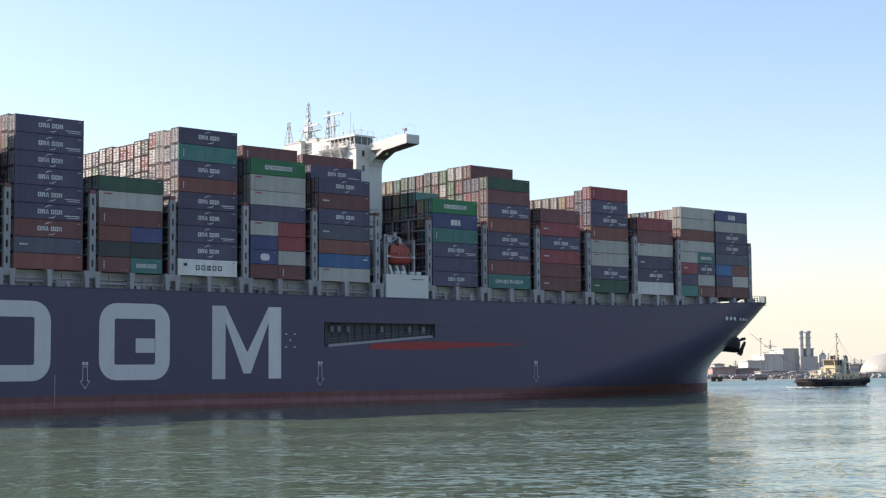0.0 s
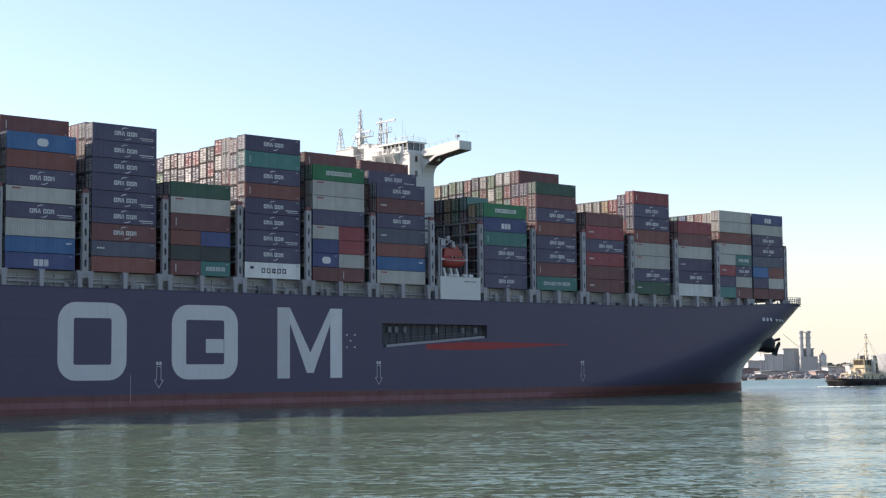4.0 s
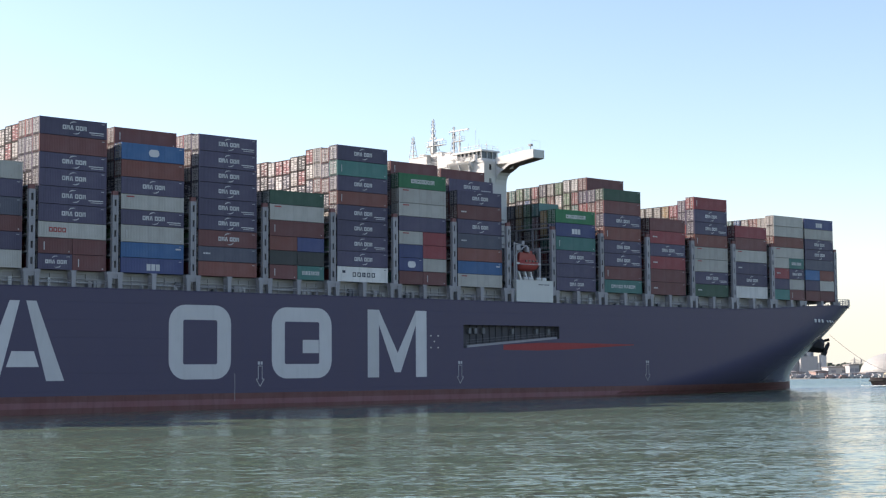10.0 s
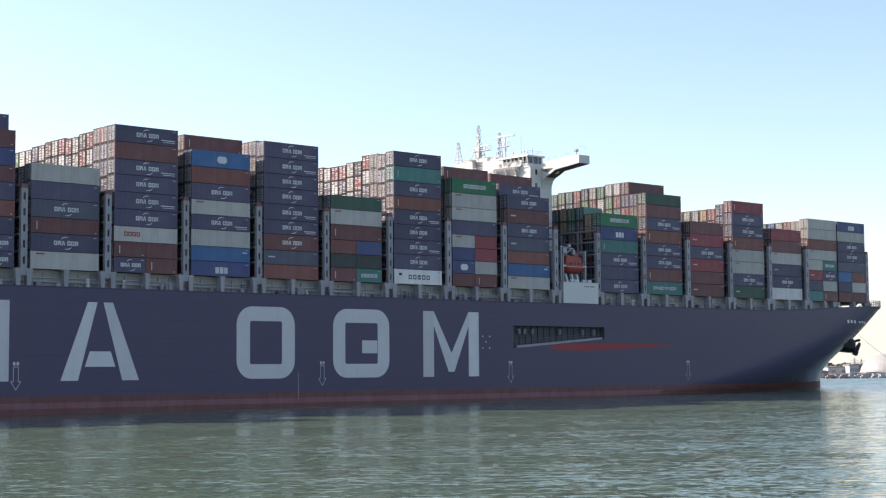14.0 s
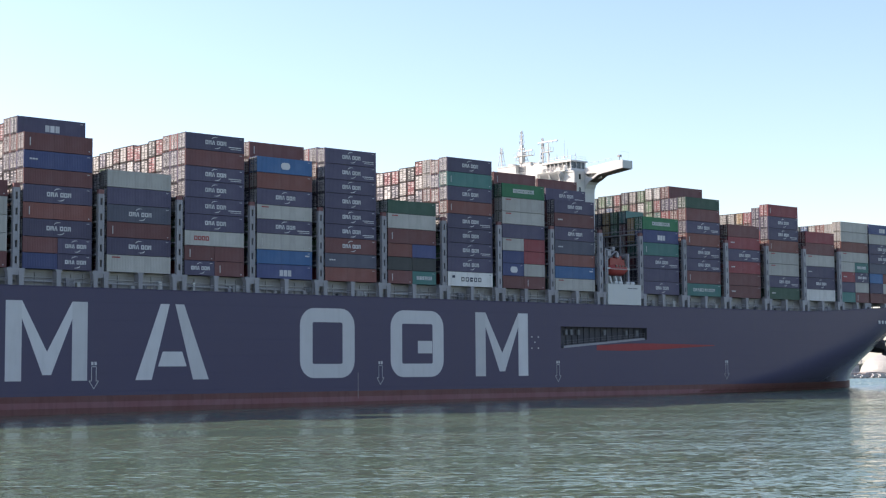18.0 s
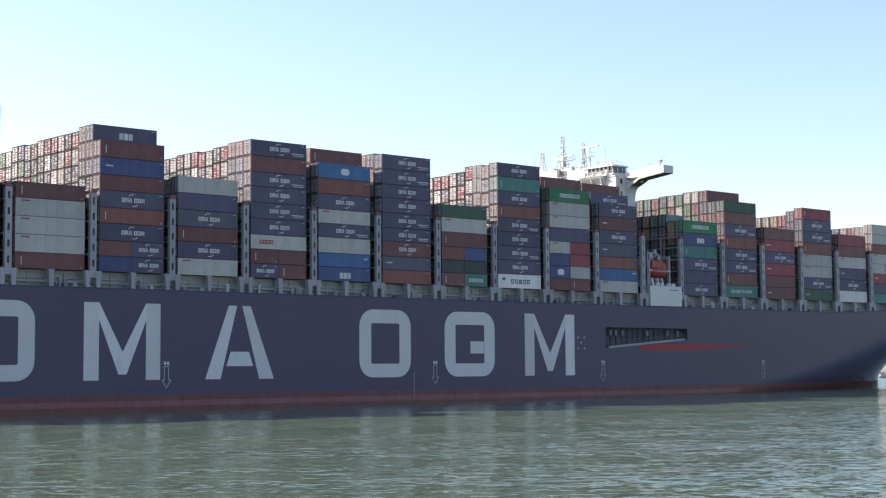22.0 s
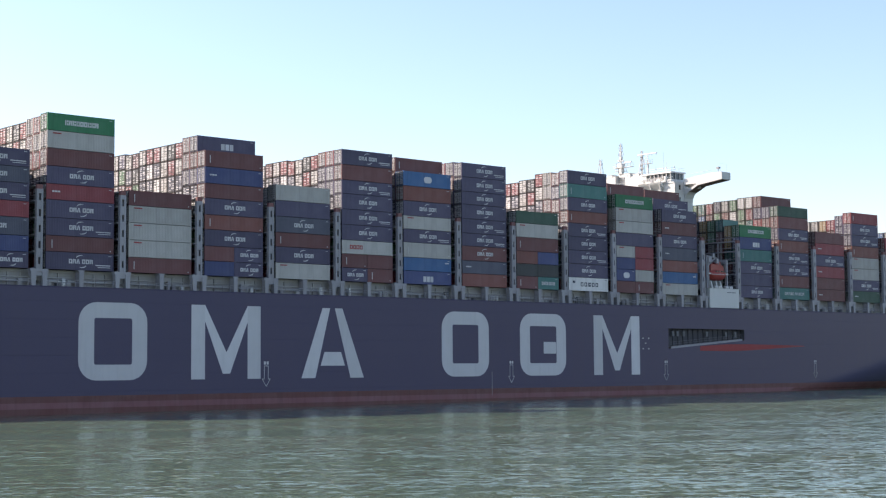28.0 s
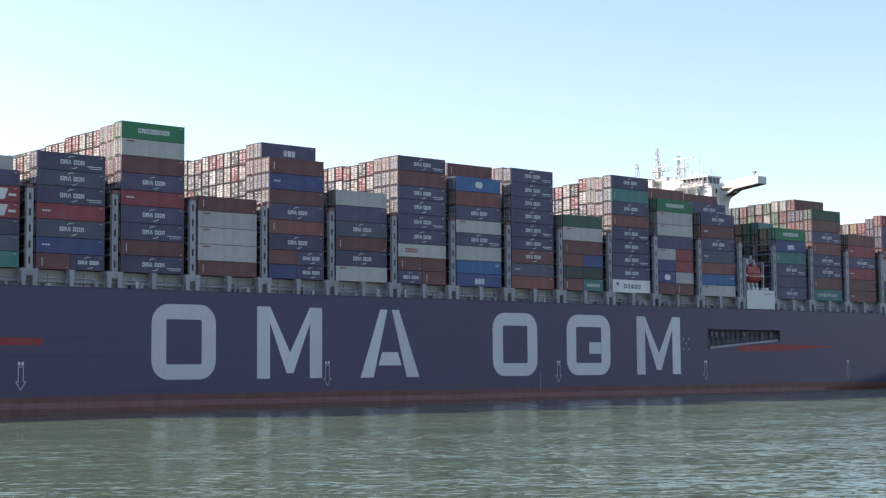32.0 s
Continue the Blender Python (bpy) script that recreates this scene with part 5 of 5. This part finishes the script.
for x in (47.4, 54.3):
    bm = bmesh.new()
    box(bm, x - 0.2, x + 0.2, 0.6, 1.2, 24.2, 30.8)
    box(bm, x - 0.2, x + 0.2, 0.6, 4.6, 30.8, 31.3)
    box(bm, x - 0.2, x + 0.2, 4.0, 4.6, 19.5, 30.8)
    beam(bm, (x, 1.6, 30.8), (x, 1.6, 29.0), 0.05, 5)
    part("davit", bm, GREY, ship, "grey lifeboat davit")
bm = bmesh.new()
beam(bm, (46.8, 0.7, 24.4), (46.8, 0.7, 32.2), 0.2, 8)
beam(bm, (46.8, 0.7, 32.0), (50.6, 0.7, 31.6), 0.16, 8)
beam(bm, (50.6, 0.7, 31.6), (51.3, 0.7, 30.2), 0.12, 8)
box(bm, 47.2, 48.4, 0.4, 1.2, 30.6, 31.7)
box(bm, 48.8, 49.6, 0.4, 1.0, 31.9, 32.6)
box(bm, 50.2, 50.9, 0.4, 1.0, 30.4, 31.4)
for s in (0, 1):
    beam(bm, (47 + s, 0.6, 29.4 + s), (49.6 + s * 0.5, 0.6, 31.6), 0.09, 6)
part("provision_crane", bm, GREY, ship, "grey provision crane over the lifeboat")
for k, x in enumerate((48.2, 50.0, 51.6)):
    bm = bmesh.new()
    prism(bm, [(x, 24.4), (x + 0.5, 24.4), (x - 0.2, 26.2), (x - 0.6, 26.2)], 0.3, 1.0)
    part("boat_cradle", bm, SHIP_WHITE, ship)
for x in (49.0, 50.4, 52.8, 54.4):
    bm = bmesh.new()
    beam(bm, (x, 0.3, 24.75), (x + 1.1, 0.3, 24.75), 0.34, 12)
    box(bm, x, x + 1.1, 0.1, 0.5, 24.39, 24.6)
    part("liferaft", bm, SHIP_WHITE, ship, "white liferaft canister")
bm = bmesh.new()
box(bm, 45.0, 57.4, 0.6, 6.4, 24.0, 24.2)
box(bm, 45.0, 57.4, 5.5, 6.4, DECK - 0.5, 31)
part("boat_deck", bm, DARKGREY, ship)

# ---- tug ----
tug = tagged(new("tug_boat"), "black-hulled tug with a buff wheelhouse, towing ahead of the ship", "tug")
LT, BT = 14.0, 5.0
bm = bmesh.new()
rings = []
for j, (z, k) in enumerate(((-0.8, 0.82), (0.0, 0.9), (1.2, 0.97), (2.0, 1.0), (2.6, 1.0))):
    ring = []
    for i in range(40):
        a = 2 * math.pi * i / 40
        c, s = math.cos(a), math.sin(a)
        x = LT * k * math.copysign(abs(c) ** 0.75, c)
        y = BT * k * math.copysign(abs(s) ** 0.55, s)
        rise = 1.3 * max(0.0, x / LT) ** 2 + 0.25 * max(0.0, -x / LT) ** 2 if z > 0.5 else 0
        ring.append(bm.verts.new((x, y, z + rise * (z / 2.6))))
    rings.append(ring)
for r0, r1 in zip(rings, rings[1:]):
    for i in range(40):
        bm.faces.new((r0[i], r0[(i + 1) % 40], r1[(i + 1) % 40], r1[i])).smooth = True
bm.faces.new([bm.verts.new(v.co - Vector((0, 0, 0.8))) for v in rings[-1]])
part("tug_hull", bm, TUGHULL, tug)
bm = bmesh.new()
ring = []
for i in range(40):
    a = 2 * math.pi * i / 40
    c, s = math.cos(a), math.sin(a)
    x, y = LT * 1.01 * math.copysign(abs(c) ** 0.75, c), BT * 1.01 * math.copysign(abs(s) ** 0.55, s)
    ring.append((x, y, 1.9 + (1.3 * max(0.0, x / LT) ** 2 + 0.25 * max(0.0, -x / LT) ** 2) * 0.73))
for i in range(40):
    beam(bm, ring[i], ring[(i + 1) % 40], 0.28, 6)
part("fender", bm, RUBBER, tug)
for i in (33, 34, 35, 36, 37, 38, 39, 0, 30, 27, 24):
    bm = bmesh.new()
    x, y, z = ring[i]
    beam(bm, (x, y, z - 1.0), (x, y, z - 0.2), 0.42, 10)
    part("tyre", bm, RUBBER, tug)
bm = bmesh.new()
box(bm, -4.2, 5.6, -3.0, 3.0, 1.8, 3.9)
box(bm, -4.5, 5.9, -3.3, 3.3, 3.9, 4.05)
lower = part("lower_house", bm, BUFF, tug, "cream deckhouse")
for k in range(5):
    for s in (-1, 1):
        bm = bmesh.new()
        beam(bm, (-3.2 + k * 1.8, s * 3.05, 3.0), (-3.2 + k * 1.8, s * 2.95, 3.0), 0.22, 10)
        part("porthole", bm, GLASS, lower)
bm = bmesh.new()
box(bm, -2.0, 3.2, -2.3, 2.3, 4.05, 5.7)
box(bm, -2.3, 3.5, -2.6, 2.6, 5.7, 5.82)
part("upper_house", bm, BUFF, tug)
bm = bmesh.new()
prism(bm, [(-1.2, 5.82), (2.2, 5.82), (2.4, 6.5), (-1.4, 6.5)], -1.8, 1.8)
box(bm, -1.8, 2.8, -2.1, 2.1, 7.9, 8.05)
for x in (-1.45, -0.2, 1.05, 2.3):
    for s in (-1, 1):
        box(bm, x - 0.08, x + 0.08, s * 1.75 - 0.08, s * 1.75 + 0.08, 6.5, 7.9)
whl = part("wheelhouse", bm, BUFF, tug)
for k in range(3):
    for s in (-1, 1):
        bm = bmesh.new()
        box(bm, -1.35 + k * 1.25, -0.3 + k * 1.25, s * 1.72 - 0.03, s * 1.72 + 0.03, 6.5, 7.9)
        part("pane", bm, GLASS, whl)
for k in range(3):
    for x in (-1.42, 2.32):
        bm = bmesh.new()
        box(bm, x - 0.03, x + 0.03, -1.6 + k * 1.1, -0.6 + k * 1.1, 6.5, 7.9)
        part("pane", bm, GLASS, whl)
for s in (-1, 1):
    bm = bmesh.new()
    prism(bm, [(3.6, 4.05), (5.0, 4.05), (3.9, 9.0), (2.9, 9.2)], s * 1.9 - 0.5, s * 1.9 + 0.5)
    fun = part("funnel", bm, TUGHULL, tug, "dark slanted funnel")
    bm = bmesh.new()
    prism(bm, [(3.66, 7.0), (4.42, 7.0), (4.25, 7.7), (3.45, 7.7)], s * 1.9 - 0.52, s * 1.9 + 0.52)
    part("funnel_band", bm, SHIP_WHITE, fun)
bm = bmesh.new()
box(bm, 1.9, 2.6, -2.9, -2.2, 1.8, 8.6)
part("exhaust_post", bm, BUFF, tug)
bm = bmesh.new()
beam(bm, (2.4, 0, 8.05), (2.4, 0, 15.4), 0.3, 8, 0.12)
tm = part("tug_mast", bm, BUFF, tug, "cream mast with yards")
for h, w in ((9.0, 2.0), (10.2, 1.3), (12.4, 1.3), (14.2, 1.2), (15.0, 0.5)):
    bm = bmesh.new()
    beam(bm, (2.4 - w * 0.6, -w * 0.6, h), (2.4 + w * 0.6, w * 0.6, h), 0.1, 5)
    box(bm, 2.2 + w * 0.5, 2.6 + w * 0.6, w * 0.6 - 0.2, w * 0.6 + 0.1, h, h + 0.4)
    box(bm, 2.2 - w * 0.6, 2.6 - w * 0.5, -w * 0.6 - 0.1, -w * 0.6 + 0.2, h, h + 0.4)
    part("yard", bm, GREY, tm)
for x, y, r in ((-0.9, 0.8, 0.4), (2.0, -0.7, 0.32)):
    bm = bmesh.new()
    bmesh.ops.create_uvsphere(bm, u_segments=12, v_segments=8, radius=r, matrix=pose(x, y, 8.05 + r))
    part("radome", bm, SHIP_WHITE, tug)
bm = bmesh.new()
beam(bm, (-6.6, -1.2, 2.8), (-6.6, 1.2, 2.8), 0.7, 14)
box(bm, -7.4, -5.8, -1.5, -1.2, 1.8, 3.4)
box(bm, -7.4, -5.8, 1.2, 1.5, 1.8, 3.4)
part("winch", bm, GREY, tug)
bm = bmesh.new()
for s in (-1, 1):
    beam(bm, (-8.8, s * 1.5, 1.8), (-8.0, s * 1.5, 4.0), 0.15, 7)
    beam(bm, (-4.4, s * 1.5, 4.6), (-8.0, s * 1.5, 4.0), 0.15, 7)
beam(bm, (-8.0, -1.5, 4.0), (-8.0, 1.5, 4.0), 0.15, 7)
part("towing_bow", bm, BUFF, tug)
bm = bmesh.new()
for i in range(11):
    x = -4.2 + i * 1.0
    for s in (-1, 1):
        beam(bm, (x, s * 3.2, 4.05), (x, s * 3.2, 5.0), 0.05, 4)
for s in (-1, 1):
    beam(bm, (-4.2, s * 3.2, 5.0), (5.8, s * 3.2, 5.0), 0.05, 4)
part("railing", bm, SHIP_WHITE, tug)
bm = bmesh.new()
box(bm, 1.5, 2.2, -2.75, -2.1, 4.0, 9.0)
box(bm, 1.4, 2.3, -2.85, -2.0, 9.0, 9.15)
part("mast_trunk", bm, SHIP_WHITE, tug, "white vertical mast trunk")
bm = bmesh.new()
beam(bm, (-5.4, -1.6, 2.0), (-5.4, -1.6, 4.2), 0.28, 8)
beam(bm, (-5.4, -1.6, 4.2), (-9.6, -1.2, 3.2), 0.2, 7)
beam(bm, (-5.4, -1.6, 3.2), (-7.2, -1.4, 3.7), 0.12, 6)
part("deck_crane", bm, BUFF, tug, "cream knuckle deck crane")
bm = bmesh.new()
for k in range(2):
    prism(bm, [(5.2 + 2.6 * k, 1.9), (7.4 + 2.6 * k, 1.9), (7.2 + 2.6 * k, 4.6 - 0.9 * k), (5.3 + 2.6 * k, 4.9 - 0.9 * k)], -2.2, 2.2)
part("fore_casing", bm, BUFF, tug)
for k in range(4):
    bm = bmesh.new()
    box(bm, 5.5 + 0.45 * k, 5.8 + 0.45 * k, -2.26, -2.19, 3.4, 3.9)
    part("casing_vent", bm, BLACK, tug)
bm = bmesh.new()
for x, y, r, h in ((-1.2, -1.5, 0.16, 1.3), (0.2, 1.2, 0.12, 1.8), (1.0, -1.2, 0.3, 0.7), (-0.6, 0.0, 0.2, 1.0)):
    beam(bm, (x, y, 8.05), (x, y, 8.05 + h), r, 8)
part("roof_fitting", bm, DARKGREY, tug)
bm = bmesh.new()
box(bm, 5.9, 8.2, -1.6, 1.6, 1.9, 3.8)
part("fore_house", bm, BUFF, tug)
for k in range(3):
    for s in (-1, 1):
        bm = bmesh.new()
        box(bm, -1.4 + k * 1.6, -0.5 + k * 1.6, s * 2.3 - 0.04, s * 2.3 + 0.04, 4.6, 5.35)
        part("window", bm, GLASS, tug)
for x in (-3.6, 0.4, 4.4):
    for s in (-1, 1):
        bm = bmesh.new()
        box(bm, x, x + 0.75, s * 3.02 - 0.04, s * 3.02 + 0.04, 1.95, 3.6)
        part("door", bm, DARKGREY, tug)
for x, y, z, w, h in ((-3.4, 1.4, 4.05, 1.0, 1.1), (-3.5, -1.2, 4.05, 0.8, 0.9), (4.4, 0.0, 4.05, 0.9, 1.4), (-2.9, 0.2, 4.05, 0.6, 1.6), (7.0, -0.8, 3.8, 0.9, 0.8), (-5.4, 2.2, 1.9, 1.0, 1.2), (-5.3, -2.4, 1.9, 0.8, 1.5), (2.4, -2.0, 5.8, 0.6, 1.5), (2.9, 0.4, 5.8, 0.5, 1.0)):
    bm = bmesh.new()
    box(bm, x, x + w, y, y + w, z, z + h)
    box(bm, x - 0.05, x + w + 0.05, y - 0.05, y + w + 0.05, z + h, z + h + 0.08)
    part("locker", bm, random.choice((BUFF, SHIP_WHITE, GREY, DARKGREY)), tug)
for s in (-1, 1):
    for x in (-1.9, 2.9):
        bm = bmesh.new()
        for k in range(9):
            box(bm, x - 0.02 + k * 0.16, x + 0.14 + k * 0.16, s * 3.0 - 0.35, s * 3.0 + 0.35, 4.1 + k * 0.2, 4.16 + k * 0.2)
        part("stair", bm, GREY, tug)
bm = bmesh.new()
for s in (-1, 1):
    beam(bm, (2.4, 0, 15.0), (12.5, s * 1.0, 4.0), 0.03, 4)
    beam(bm, (2.4, 0, 12.4), (-3.8, s * 2.8, 4.1), 0.02, 4)
part("stay_wire", bm, BLACK, tug)
for i in range(28):
    bm = bmesh.new()
    a = 2 * math.pi * i / 28
    c, sn = math.cos(a), math.sin(a)
    x, y = LT * 0.985 * math.copysign(abs(c) ** 0.75, c), BT * 0.98 * math.copysign(abs(sn) ** 0.55, sn)
    z = 2.6 + 1.3 * max(0.0, x / LT) ** 2
    beam(bm, (x, y, z - 0.1), (x, y, z + 0.55), 0.06, 4)
    part("bulwark_post", bm, TUGHULL, tug)
bm = bmesh.new()
beam(bm, (9.6, -1.0, 3.3), (9.6, 1.0, 3.3), 0.6, 12)
box(bm, 9.0, 10.2, -1.3, 1.3, 2.0, 2.8)
part("anchor_winch", bm, BUFF, tug)
TUG_X, TUG_Y, TUG_TURN = 225.0, 20.5, 0.0   # ahead of the ship, in its axes


def tug_pose(t):
    return ship_pose(t) @ pose(TUG_X, TUG_Y, 0.0, 0, 0, TUG_TURN)


# tow rope from the bow fairlead to the tug's winch
rope = aboard(tagged(new("tow_rope"), "slack tow rope between bow and tug", "rope"))
bm = bmesh.new()
a, b = Vector((190.0, 22.0, 15.0)), Vector((TUG_X - 8.0, TUG_Y, 4.4))
line = [a.lerp(b, i / 16) - Vector((0, 0, 1.2 * math.sin(math.pi * i / 16))) for i in range(17)]
rings = [[bm.verts.new(p + Vector((0, 0.05 * math.cos(k * math.pi / 3), 0.05 * math.sin(k * math.pi / 3)))) for k in range(6)] for p in line]
for r0, r1 in zip(rings, rings[1:]):
    for k in range(6):
        bm.faces.new((r0[k], r0[(k + 1) % 6], r1[(k + 1) % 6], r1[k]))
part("line", bm, DARKGREY, rope)

# white water at the stem and under the tug
random.seed(31)
wake = aboard(tagged(new("bow_wave"), "thin broken white foam where the stem cuts the water", "foam", kind="stuff"))
bm = bmesh.new()
for i in range(150):
    u = random.random() ** 1.6
    x = 178.0 - 22 * u + random.uniform(-0.6, 0.6)
    y = MID - half_breadth(min(x, 177), 0) - 0.15 - random.expovariate(1.2)
    s = random.uniform(0.08, 0.25)
    box(bm, x - s * 2.2, x + s * 2.2, y - s * 0.7, y + s * 0.7, -0.34, -0.27 + 0.05 * random.random())
part("foam", bm, FOAM, wake)
tug_wake = tagged(new("tug_wash"), "broken white wash round the tug's waterline", "foam", kind="stuff")
bm = bmesh.new()
for i in range(130):
    u = random.random()
    a = random.uniform(0, 2 * math.pi)
    if i % 2:
        x, y = -13.6 - random.expovariate(0.45), random.gauss(-2.0, 1.8)
    else:
        x, y = LT * 0.93 * math.cos(a) + random.gauss(0, 0.3), -abs(BT * 0.95 * math.sin(a)) - random.expovariate(2.0) - 0.3
    d = random.uniform(0.12, 0.42)
    box(bm, x - d * 2.2, x + d * 2.2, y - d * 0.7, y + d * 0.7, 0.55, 0.62 + 0.08 * random.random())
part("foam", bm, FOAM, tug_wake)


def motions():
    walk_rows = [(t, ship_pose(t)) for t in SHIP_TIMES]
    for thing, place in MOVERS:
        walk(thing, [(t, m @ place) for t, m in walk_rows])
    # the tide carries the ripples slowly along
    walk(water, [(t, pose(0.35 * t, -0.12 * t, -0.3)) for t in (0.0, 16.0, 32.0)])
    walk(tug, [(t, tug_pose(t)) for t in SHIP_TIMES])
    walk(tug_wake, [(t, tug_pose(t)) for t in SHIP_TIMES])


motions()
